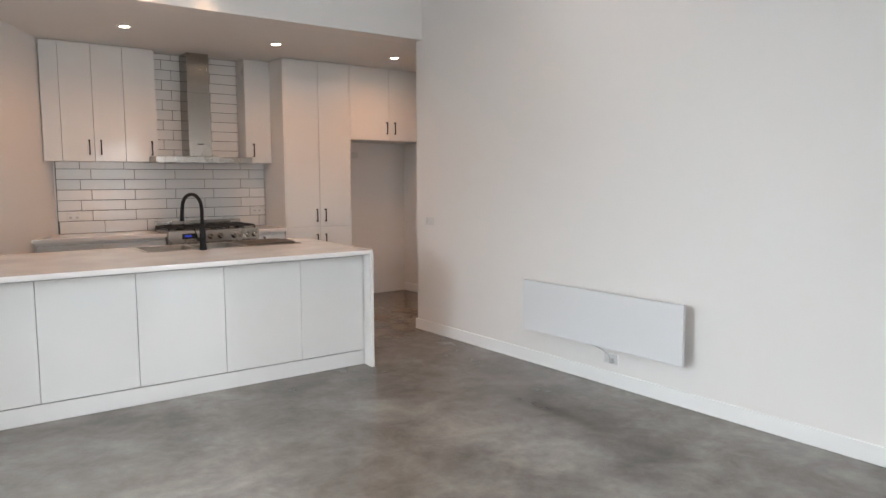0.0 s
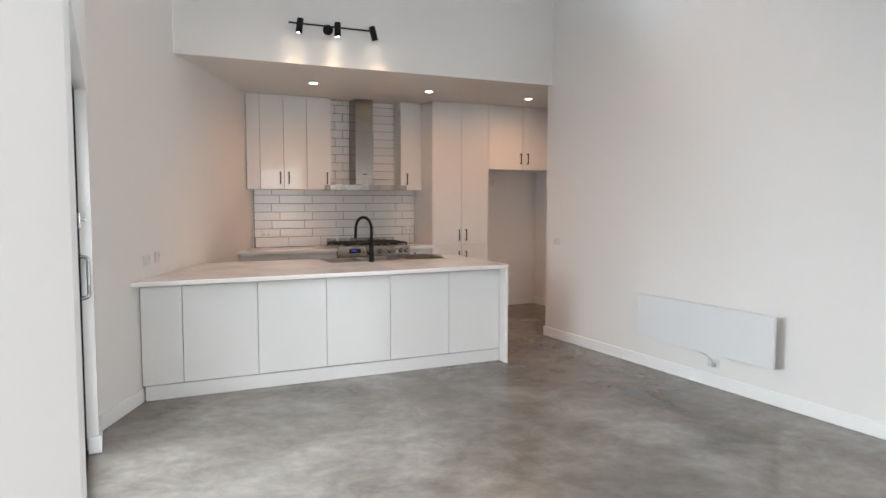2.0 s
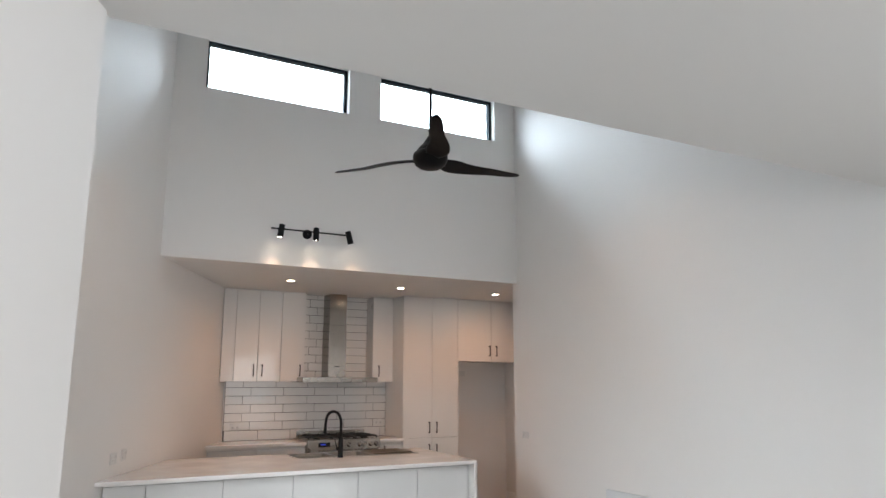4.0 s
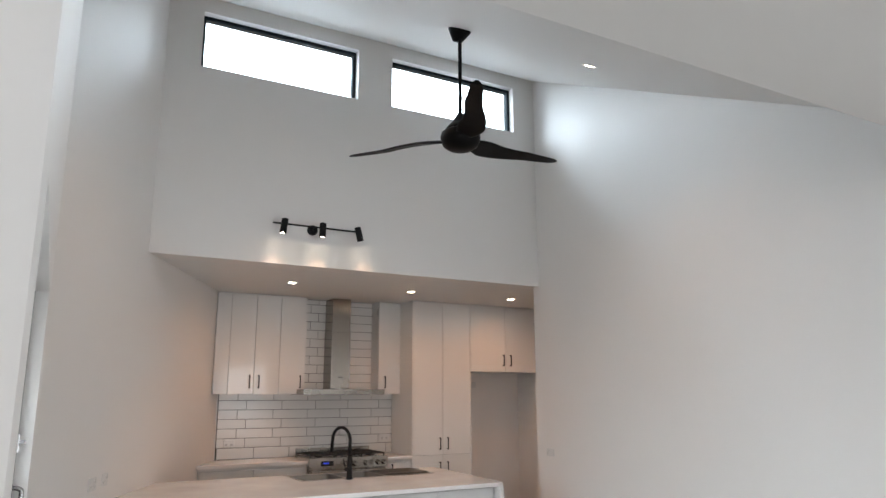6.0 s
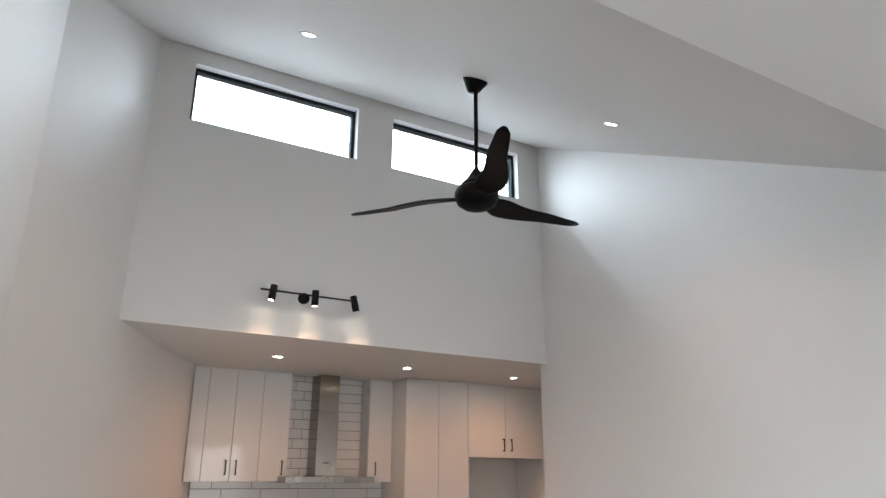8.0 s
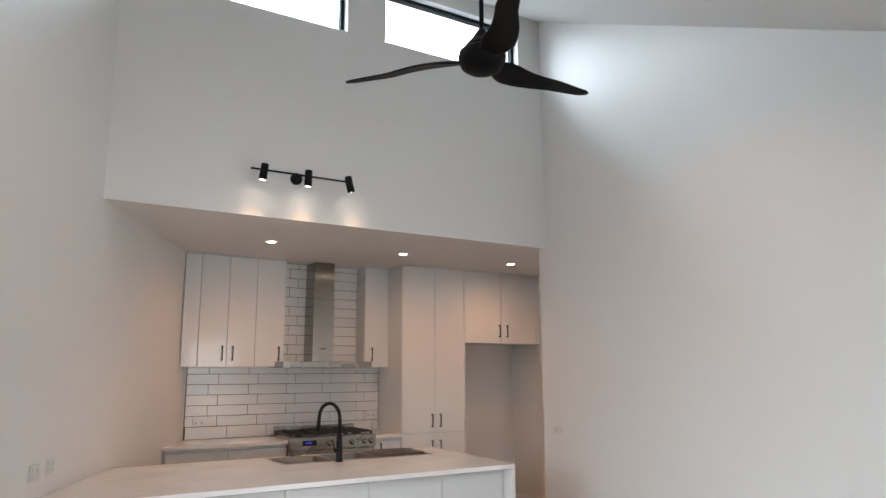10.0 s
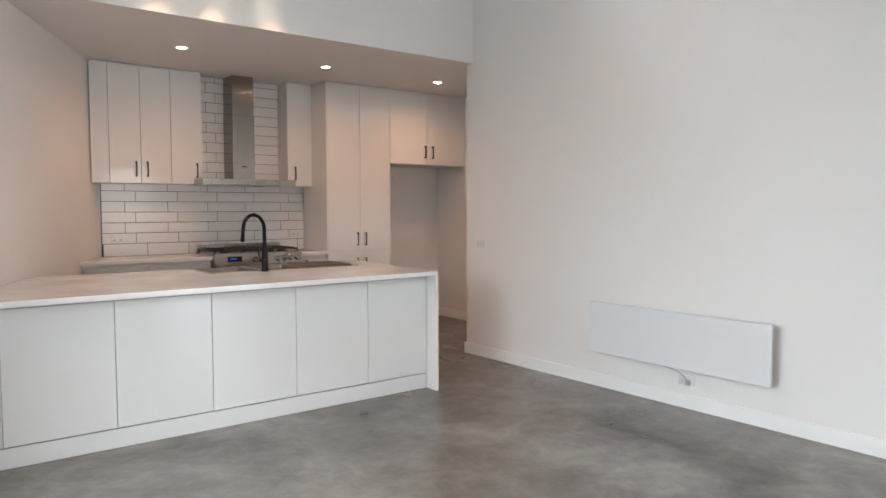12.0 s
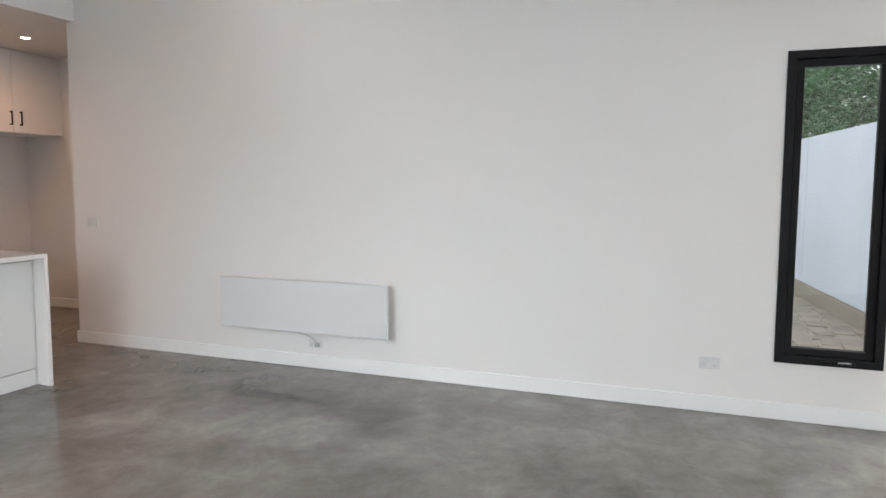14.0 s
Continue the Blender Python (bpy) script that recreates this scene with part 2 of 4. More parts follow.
def tube(bm, pts, radius, n=12, caps=True):
    pts = [Vector(p) for p in pts]
    rad = radius if isinstance(radius, (list, tuple)) else [radius] * len(pts)
    up = Vector((0.13, 0.31, 0.94))
    rings = []
    for i, p in enumerate(pts):
        d = (pts[min(i + 1, len(pts) - 1)] - pts[max(i - 1, 0)]).normalized()
        a = (up - up.dot(d) * d).normalized()
        b = d.cross(a)
        up = a
        rings.append([bm.verts.new(p + rad[i] * (math.cos(k * math.tau / n) * a + math.sin(k * math.tau / n) * b)) for k in range(n)])
    for r0, r1 in zip(rings, rings[1:]):
        for k in range(n):
            bm.faces.new((r0[k], r0[(k + 1) % n], r1[(k + 1) % n], r1[k])).smooth = True
    if caps:
        bm.faces.new(rings[0][::-1])
        bm.faces.new(rings[-1])
    return bm


def lathe(bm, profile, centre, n=32, m=None):
    made = []
    rings = []
    for r, z in profile:
        ring = [bm.verts.new((r * math.cos(k * math.tau / n), r * math.sin(k * math.tau / n), z)) for k in range(n)]
        rings.append(ring)
        made += ring
    for r0, r1 in zip(rings, rings[1:]):
        for k in range(n):
            bm.faces.new((r0[k], r0[(k + 1) % n], r1[(k + 1) % n], r1[k])).smooth = True
    bm.faces.new(rings[0][::-1])
    bm.faces.new(rings[-1])
    mm = Matrix.Translation(centre) @ (m or Matrix())
    bmesh.ops.transform(bm, matrix=mm, verts=made)
    return bm


def thing(name, loc, label, category, group=""):
    ob = new(name)
    ob.location = loc
    ob.empty_display_size = 0.1
    PLACE[ob.name] = Vector(loc)
    return tagged(ob, label, category, group)


def mesh_of(name, bm, material, base):
    bmesh.ops.recalc_face_normals(bm, faces=bm.faces[:])
    bm.transform(Matrix.Translation(-Vector(base)))
    me = bpy.data.meshes.new(name)
    bm.to_mesh(me)
    bm.free()
    me.materials.append(material)
    return me


def part(name, bm, material, parent, label=""):
    base = PLACE[parent.name]
    ob = new(name, mesh_of(name, bm, material, base))
    ob.parent = parent
    PLACE[ob.name] = base
    return tagged(ob, label)


def solo(name, bm, material, label, category="", kind="", loc=(0, 0, 0), group=""):
    ob = new(name, mesh_of(name, bm, material, loc))
    ob.location = loc
    PLACE[ob.name] = Vector(loc)
    return tagged(ob, label, category, group, kind)


# ---- the plan ----
BACK = 2.13                                   # kitchen rear wall
SLOPE = 0.480                                 # the slanting wall beside the island
D = Vector((SLOPE, 1, 0)).normalized()        # along it, into the kitchen
SLANT = Matrix.Translation((-3.773, 0, 0)) @ Matrix(((D.y, D.x, 0, 0), (-D.x, D.y, 0, 0), (0, 0, 1, 0), (0, 0, 0, 1)))
U_START, U_END = -1.31 / D.y, 2.33 / D.y
CORNER = Vector((-3.773 - 1.31 * SLOPE, -1.31, 0))
NEAR = Vector((-4.418, -4.33, 0))
F = (CORNER - NEAR).normalized()
LEFT = Matrix.Translation(CORNER) @ Matrix(((F.y, F.x, 0, 0), (-F.x, F.y, 0, 0), (0, 0, 1, 0), (0, 0, 0, 1)))
NEARWALL = Matrix.Translation(NEAR) @ Matrix(((D.y, D.x, 0, 0), (-D.x, D.y, 0, 0), (0, 0, 1, 0), (0, 0, 0, 1)))
LEN = (CORNER - NEAR).length
FLAT = 2.70                                  # low ceiling
STEP = -4.29


RISE = 0.4695


def rake(y):
    return 4.985 + RISE * y


# ---- structure ----
solo("floor", prism(bmesh.new(), [(-8.4, -11.6), (1.45, -11.6), (1.45, 2.35), (-4.60, 2.35), (-4.60, -4.2), (-8.4, -4.2)], -0.12, 0.0), CONCRETE,
     "polished grey concrete floor with cloudy mottling", "floor", "structure")

# right-hand wall, with the opening of the narrow window
WY0, WY1, WZ0, WZ1 = -5.90, -5.346, 0.341, 2.12
bm = bmesh.new()
box(bm, 0, 0.12, WY1, 0.0, 0, 6)
box(bm, 0, 0.12, 0.0, 0.09, 0, SOFFIT)
box(bm, 0, 0.12, WY0, WY1, 0, WZ0)
box(bm, 0, 0.12, WY0, WY1, WZ1, 6)
EY0, EY1, EZ1 = -11.35, -6.45, 2.36                # wide unseen opening behind the walker, added for the side fill
box(bm, 0, 0.12, EY1, WY0, 0, 6)
box(bm, 0, 0.12, EY0, EY1, EZ1, 6)
box(bm, 0, 0.12, -11.6, EY0, 0, 6)
for v in bm.verts:
    if v.co.z > 4:
        v.co.z = rake(v.co.y) + 0.06 if v.co.y > -4 else 3.05
solo("wall_east", bm, PAINT, "smooth white painted plaster wall", "wall", "structure")

# high wall over the kitchen opening, with two window openings
HZ0, HZ1 = 4.34, 4.844
HWIN = ((-3.489, -2.055), (-1.702, -0.27))
bm = bmesh.new()
T = 0.20
box(bm, -4.2, 0.12, 0, T, SOFFIT, HZ0)
xs = [-4.2, HWIN[0][0], HWIN[0][1], HWIN[1][0], HWIN[1][1], 0.12]
for a, b in ((0, 1), (2, 3), (4, 5)):
    box(bm, xs[a], xs[b], 0, T, HZ0, HZ1)
box(bm, -4.2, 0.12, 0, T, HZ1, 5.05)
solo("wall_north", bm, PAINT, "white painted high wall above the kitchen opening", "wall", "structure")

bm = solid(-0.14, 0, U_START - 0.06, U_END, 0, SOFFIT + 0.05, 0, SLANT)
under = solid(-0.14, 0, U_START - 0.06, 0.15 / D.y, SOFFIT + 0.05, 6, 0, SLANT)
for v in under.verts:
    if v.co.z > 4:
        v.co.z = rake(v.co.y) + 0.06
tmp = bpy.data.meshes.new("tmp")
under.to_mesh(tmp)
bm.from_mesh(tmp)
bpy.data.meshes.remove(tmp)
solo("wall_slanting", bm, PAINT, "white painted wall slanting into the kitchen", "wall", "structure")

# left wall with the sliding door's opening
DY1 = -2.63
DY0 = -0.415
HEAD = 2.118
bm = bmesh.new()
box(bm, -0.2, 0, DY0, 0, 0, 6, 0, LEFT)
box(bm, -0.2, -0.0, DY1, DY0, HEAD, 6, 0, LEFT)
box(bm, -0.2, 0, -LEN, DY1, 0, 6, 0, LEFT)
for v in bm.verts:
    if v.co.z > 4:
        v.co.z = rake(v.co.y) + 0.06
solo("wall_west", bm, PAINT, "white painted wall with a deep door opening", "wall", "structure")
bm = bmesh.new()
box(bm, -0.2, 0, -8.1, 0, 0, FLAT + 0.06, 0.0, NEARWALL)
solo("wall_southwest", bm, PAINT, "bright white painted wall beside the sliding door", "wall", "structure")

# rendered wall added outside the sliding door so its glass looks grey, not white
solo("wall_door_backdrop", solid(-9.0, -4.62, -1.20, -1.06, -0.13, 2.9), ROUGHCAST, "grey rendered wall added outside to darken the view through the door glass", "wall", "structure")

# rear wall, behind the walker and unseen; its glazed opening is added for fill
GX0, GX1 = -7.0, -4.6
bm = solid(-8.4, GX0, -11.6, -11.45, 0, 2.76)
box(bm, GX1, 0.0, -11.6, -11.45, 0, 2.76)
box(bm, GX0, GX1, -11.6, -11.45, 2.32, 2.76)
solo("wall_south", bm, PAINT, "plain white painted wall, unseen, with an added wide glazed opening", "wall", "structure")

# kitchen walls
solo("wall_kitchen_rear", solid(-3.1, 1.4, BACK, BACK + 0.15, 0, SOFFIT), PAINT, "white painted kitchen rear wall", "wall", "structure")
solo("wall_kitchen_east", solid(1.205, 1.4, 0.0, BACK, 0, SOFFIT), PAINT, "white painted kitchen side wall", "wall", "structure")
solo("wall_kitchen_return", solid(0.12, 1.4, -0.12, 0.0, 0, SOFFIT), PAINT, "white painted return wall behind the corner", "wall", "structure")

# ceilings
solo("ceiling_kitchen", prism(bmesh.new(), [(-4.2, T), (1.4, T), (1.4, 2.3), (-4.2, 2.3)], SOFFIT, SOFFIT + 0.1), CEIL,
     "flat white plaster ceiling over the kitchen", "ceiling", "structure")
bm = bmesh.new()
v = [bm.verts.new(c) for c in ((-4.60, STEP - 0.1, rake(STEP - 0.1)), (0.12, STEP - 0.1, rake(STEP - 0.1)), (0.12, T, rake(T)), (-4.60, T, rake(T)))]
w = [bm.verts.new(p.co + Vector((0, 0, 0.12))) for p in v]
bm.faces.new(v)
bm.faces.new(w)
for i in range(4):
    bm.faces.new((v[i], v[(i + 1) % 4], w[(i + 1) % 4], w[i]))
solo("ceiling_raked", bm, CEIL, "sloping white plaster ceiling rising to high windows", "ceiling", "structure")
bm = prism(bmesh.new(), [(-4.408, STEP), (-8.0, -11.6), (0, -11.6), (0, STEP)], FLAT, FLAT + 0.1)
box(bm, -4.60, 0, STEP - 0.1, STEP - 0.003, FLAT + 0.1, 3.2)
solo("ceiling_low", bm, CEIL, "low flat white plaster ceiling", "ceiling", "structure")

# baseboards
BH, BT = 0.10, 0.016
solo("baseboard", solid(-BT, -0.0005, EY1, 0.09, 0.001, BH, 0.003), TRIM, "white painted baseboard along the wall", "baseboard", "structure")
solo("baseboard", solid(-BT, 0.12, 0.0905, 0.09 + BT, 0.001, BH, 0.003), TRIM, "white painted baseboard round the wall end", "baseboard", "structure")
solo("baseboard", solid(0.0005, BT, U_START, -0.72 / D.y, 0.001, BH, 0.003, SLANT), TRIM, "white painted baseboard on the slanting wall", "baseboard", "structure")
bm = bmesh.new()
box(bm, 0.0005, BT, DY0 - BT, 0.008, 0.001, BH, 0.003, LEFT)
box(bm, -0.055, 0.0, DY0 - BT, DY0 - 0.0005, 0.001, BH, 0.003, LEFT)
solo("baseboard", bm, TRIM, "white painted baseboard turning into the door reveal", "baseboard", "structure")
solo("baseboard", solid(0.0005, BT, -7.8, -0.0, 0.001, BH, 0.003, NEARWALL), TRIM, "white painted baseboard on the bright wall", "baseboard", "structure")
solo("baseboard", solid(1.205 - BT, 1.2045, 0.02, 2.12, 0.001, BH, 0.003), TRIM, "white painted baseboard in the fridge recess", "baseboard", "structure")


def pane(parent, *b):
    ob = part("pane", solid(*b), GLASS, parent, "clear glass pane")
    ob.visible_shadow = False
    return ob


# high windows
for i, (a, b) in enumerate(HWIN):
    win = thing("window_%d" % (i + 1), ((a + b) / 2, 0.10, HZ0), "black framed fixed high window in a deep white reveal", "window")
    tagged(win, kind="structure")
    fw = 0.032
    part("window_frame", solid(a, b, 0.07, 0.13, HZ1 - fw, HZ1, 0.002), ALU, win)
    part("window_frame", solid(a, b, 0.07, 0.13, HZ0, HZ0 + fw, 0.002), ALU, win)
    part("window_frame", solid(a, a + fw, 0.072, 0.128, HZ0 + fw, HZ1 - fw, 0.002), ALU, win)
    part("window_frame", solid(b - fw, b, 0.072, 0.128, HZ0 + fw, HZ1 - fw, 0.002), ALU, win)
    pane(win, a + fw, b - fw, 0.098, 0.104, HZ0 + fw, HZ1 - fw)

# narrow side window with its opening sash
win = thing("window_3", (0.03, (WY0 + WY1) / 2, WZ0), "tall narrow black aluminium awning window with a winder", "window")
tagged(win, kind="structure")
FO = 0.045
for b in ((WY0, WY1, WZ1 - FO, WZ1), (WY0, WY1, WZ0, WZ0 + FO)):
    part("window_frame", solid(-0.012, 0.10, b[0], b[1], b[2], b[3], 0.003), BLACK, win)
for b in ((WY0, WY0 + FO), (WY1 - FO, WY1)):
    part("window_frame", solid(-0.011, 0.10, b[0], b[1], WZ0 + FO, WZ1 - FO, 0.003), BLACK, win)
SA, SB, SC, SD = WY0 + FO + 0.003, WY1 - FO - 0.003, WZ0 + FO + 0.003, WZ1 - FO - 0.003
SW = 0.042
sash = part("sash", solid(0.012, 0.07, SA, SB, SC, SC + SW, 0.004), BLACK, win, "black opening sash")
part("sash_rail", solid(0.012, 0.07, SA, SB, SD - SW, SD, 0.004), BLACK, sash)
part("sash_stile", solid(0.013, 0.069, SA, SA + SW, SC + SW, SD - SW, 0.004), BLACK, sash)
part("sash_stile", solid(0.013, 0.069, SB - SW, SB, SC + SW, SD - SW, 0.004), BLACK, sash)
pane(win, 0.038, 0.044, SA + SW, SB - SW, SC + SW, SD - SW)
wc = (SA + SB) / 2 - 0.06
winder = part("winder", solid(-0.035, -0.012, wc - 0.075, wc + 0.075, WZ0 + 0.012, WZ0 + 0.036, 0.006), BLACK, win, "black chain winder")
part("crank", tube(bmesh.new(), [(-0.036, wc + 0.02, WZ0 + 0.03), (-0.055, wc + 0.01, WZ0 + 0.034), (-0.058, wc - 0.05, WZ0 + 0.036)], 0.006, 8), CHROME, winder, "small bright crank")

# unseen glazing behind the walker, added to house the rear fill lamp
win = thing("window_4", ((GX0 + GX1) / 2, -11.52, 0), "unseen wide glazing in a dark aluminium frame, added to house a fill lamp", "window")
tagged(win, kind="structure")
GM = (GX0 + GX1) / 2
for a in (GX0, GM - 0.03, GX1 - 0.06):
    part("window_frame", solid(a, a + 0.06, -11.57, -11.50, 0.05, 2.26, 0.003), ALU, win)
part("window_frame", solid(GX0, GX1, -11.57, -11.50, 2.26, 2.32, 0.003), ALU, win)
part("window_frame", solid(GX0, GX1, -11.57, -11.50, 0.0, 0.05, 0.003), ALU, win)
for a, b in ((GX0 + 0.06, GM - 0.03), (GM + 0.03, GX1 - 0.06)):
    pane(win, a, b, -11.54, -11.534, 0.05, 2.26)

# side glazing is out of view, put in around the fill lamp
win = thing("window_5", (0.06, (EY0 + EY1) / 2, 0), "unseen wide side glazing in a dark aluminium frame, added to house a fill lamp", "window")
tagged(win, kind="structure")
EM = (EY0 + EY1) / 2
for a in (EY0, EM - 0.03, EY1 - 0.06):
    part("window_frame", solid(0.03, 0.10, a, a + 0.06, 0.05, EZ1 - 0.06, 0.003), ALU, win)
part("window_frame", solid(0.03, 0.10, EY0, EY1, EZ1 - 0.06, EZ1, 0.003), ALU, win)
part("window_frame", solid(0.03, 0.10, EY0, EY1, 0.001, 0.05, 0.003), ALU, win)
for a, b in ((EY0 + 0.06, EM - 0.03), (EM + 0.03, EY1 - 0.06)):
    pane(win, 0.06, 0.066, a, b, 0.05, EZ1 - 0.06)

# sliding door in the left wall
PANEL_LINE = LEFT @ Matrix.Translation((0.013, 0, 0))
door = thing("door_1", PANEL_LINE @ Vector((-0.1, -1.7, 0)), "dark aluminium framed glass sliding door with long pull handles", "door")
tagged(door, kind="structure")
JY0, JY1 = DY0, DY1 + 0.004
part("head_frame", solid(-0.18, -0.075, JY1, JY0, HEAD - 0.05, HEAD - 0.001, 0.003, PANEL_LINE), ALU, door)
part("jamb", solid(-0.18, -0.075, JY0 - 0.03, JY0 - 0.001, 0.02, HEAD - 0.05, 0.003, PANEL_LINE), ALU, door)
part("jamb", solid(-0.18, -0.075, JY1, JY1 + 0.03, 0.02, HEAD - 0.05, 0.003, PANEL_LINE), ALU, door)
part("sill_track", solid(-0.18, -0.07, JY1, JY0, 0.001, 0.022, 0.003, PANEL_LINE), ALU, door)


def leaf(v0, v1, a, b, wide_a, wide_b):
    p = part("sliding_panel", solid(v0, v1, a, b, 0.024, 0.11, 0.003, PANEL_LINE), ALU, door, "dark framed glass panel")
    part("top_rail", solid(v0, v1, a, b, HEAD - 0.12, HEAD - 0.052, 0.003, PANEL_LINE), ALU, p)
    part("stile", solid(v0, v1, a, a + wide_a, 0.11, HEAD - 0.12, 0.003, PANEL_LINE), ALU, p)
    part("stile", solid(v0, v1, b - wide_b, b, 0.11, HEAD - 0.12, 0.003, PANEL_LINE), ALU, p)
    vm = (v0 + v1) / 2
    g = part("pane", solid(vm - 0.003, vm + 0.003, a + wide_a, b - wide_b, 0.11, HEAD - 0.12, 0, PANEL_LINE), GLASS, p, "clear glass pane")
    g.visible_shadow = False
    return p


active = leaf(-0.122, -0.082, -1.78, JY0 - 0.032, 0.09, 0.06)
leaf(-0.172, -0.132, JY1 + 0.032, -1.70, 0.06, 0.09)
part("interlock", solid(-0.150, -0.076, -1.80, -1.776, 0.026, HEAD - 0.055, 0.002, PANEL_LINE), ALU, door)
hy = JY0 - 0.062
for s in (1, -1):
    base_v = -0.082 if s > 0 else -0.122
    pts = [(base_v, hy, 0.93)]
    for k in range(5):
        pts.append((base_v + s * (0.012 + 0.036 * math.sin(k / 4 * math.pi / 2)), hy, 0.93 + 0.02 * (1 - math.cos(k / 4 * math.pi / 2))))
    for k in range(5):
        pts.append((base_v + s * (0.012 + 0.036 * math.cos(k / 4 * math.pi / 2)), hy, 1.15 + 0.02 * math.sin(k / 4 * math.pi / 2)))
    pts.append((base_v, hy, 1.17))
    part("handle", tube(bmesh.new(), [PANEL_LINE @ Vector(p) for p in pts], 0.011, 10), CHROME, active, "satin chrome pull handle")
bm = solid(-0.083, -0.066, hy - 0.014, hy + 0.014, 1.33, 1.42, 0.004, PANEL_LINE)
box(bm, -0.068, -0.040, hy - 0.006, hy + 0.006, 1.37, 1.39, 0.003, PANEL_LINE)
part("lock", bm, CHROME, active, "small chrome snib lock")
bm = bmesh.new()
for k in range(9):
    box(bm, -0.0985, -0.0978, -1.30 + k * 0.075, -1.26 + k * 0.075, 0.98, 1.03, 0, PANEL_LINE)
part("safety_marks", bm, PLASTIC, active, "row of white safety marks on the glass")

# ---- kitchen: rear run ----
UPF, TALLF = 1.896, 1.574


def pull(x, z0, z1, y, parent):
    r = 0.0055
    bm = bmesh.new()
    box(bm, x - r, x + r, y - 0.034, y - 0.024, z0, z1, 0.002)
    box(bm, x - r, x + r, y - 0.028, y, z0 + 0.002, z0 + 0.013, 0.0015)
    box(bm, x - r, x + r, y - 0.028, y, z1 - 0.013, z1 - 0.002, 0.0015)
    return part("handle", bm, BLACK, parent, "black bar handle")


def cabinet(name, label, x0, x1, z0, z1, face, doors, group="", rear=BACK - 0.016, closed_left=False):
    """doors: (x0, x1, z0, z1, handle x or None, handle z0)"""
    c = thing(name, ((x0 + x1) / 2, rear, z0), label, "cabinet", group)
    part("body", solid(x0 + 0.0006, x1 - 0.0006, face + 0.021, rear, z0, z1, 0.0015), MATT, c)
    for a, b, d, e, hx, hz in doors:
        p = part("door", solid(a + 0.0018, b - 0.0018, face, face + 0.018, d + 0.0018, e - 0.0018, 0.0018), GLOSS, c, "white gloss door")
        if hx is not None:
            pull(hx, hz, hz + 0.14, face, p)
    return c


UZ0, UZ1 = 1.603, 2.680
G = "white gloss wall cabinets"
cabinet("filler_cabinet", "narrow white gloss wall cabinet against the slanting wall", -2.848, -2.697, UZ0, UZ1, UPF,
        [(-2.848, -2.697, UZ0, UZ1, None, 0)], G)
cabinet("wall_cabinet", "two-door white gloss wall cabinet over the tiled splashback", -2.697, -2.15, UZ0, UZ1, UPF,
        [(-2.697, -2.424, UZ0, UZ1, -2.471, 1.666), (-2.424, -2.15, UZ0, UZ1, -2.371, 1.666)], G)
cabinet("wall_cabinet", "single-door white gloss wall cabinet beside the range hood", -2.15, -1.853, UZ0, UZ1, UPF,
        [(-2.15, -1.853, UZ0, UZ1, -1.913, 1.667)], G)
cabinet("wall_cabinet", "single-door white gloss wall cabinet beside the pantry", -0.958, -0.6745, UZ0, UZ1, UPF,
        [(-0.958, -0.6745, UZ0, UZ1, -0.878, 1.670)], G)
SPLIT = 0.913
pantry = cabinet("pantry_cabinet", "tall white gloss pantry cabinet with four doors", -0.659, 0.112, 0.11, UZ1, TALLF,
        [(-0.659, -0.266, SPLIT, UZ1, -0.310, 0.969), (-0.266, 0.112, SPLIT, UZ1, -0.208, 0.969),
         (-0.659, -0.266, 0.11, SPLIT, -0.310, 0.696), (-0.266, 0.112, 0.11, SPLIT, -0.208, 0.696)])
part("kickboard", solid(-0.65, 0.11, TALLF + 0.05, TALLF + 0.066, 0.001, 0.108, 0.001), MATT, pantry)
part("end_panel", solid(-0.6735, -0.6598, TALLF - 0.001, BACK - 0.016, 0.002, UZ1, 0.0015), GLOSS, pantry)
part("end_panel", solid(0.1125, 0.1262, TALLF - 0.001, BACK - 0.002, 0.002, UZ1, 0.0015), GLOSS, pantry)
fridgecab = cabinet("fridge_cabinet", "two-door white gloss cabinet over the empty fridge recess", 0.127, 1.146, 1.87, UZ1, TALLF,
        [(0.127, 0.635, 1.87, UZ1, 0.598, 1.942), (0.635, 1.146, 1.87, UZ1, 0.705, 1.942)], rear=BACK - 0.003)
part("filler_strip", solid(1.148, 1.2035, TALLF + 0.004, TALLF + 0.02, 1.87, UZ1, 0.001), GLOSS, fridgecab)
# dark shadow line over the cabinets
solo("cornice", solid(-2.83, -1.86, UPF + 0.03, BACK - 0.016, UZ1, SOFFIT - 0.0005), MATT, "recessed filler over the wall cabinets", "trim", "structure")
solo("cornice", solid(-0.95, -0.68, UPF + 0.03, BACK - 0.016, UZ1, SOFFIT - 0.0005), MATT, "recessed filler over the wall cabinets", "trim", "structure")
solo("cornice", solid(-0.65, 1.20, TALLF + 0.03, BACK - 0.016, UZ1, SOFFIT - 0.0005), MATT, "recessed filler over the tall cabinets", "trim", "structure")

# fridge recess: capped water point high on the rear wall
bm = solid(0.42, 0.53, BACK - 0.012, BACK - 0.0005, 1.68, 1.755, 0.004)
solo("power_outlet", bm, PLASTIC, "white outlet plate high in the fridge recess", "outlet", loc=(0.475, BACK, 1.68))

# benches either side of the cooker
BENCHF = 1.55
RB = 0.918


def wx(y):
    return -3.773 + SLOPE * y


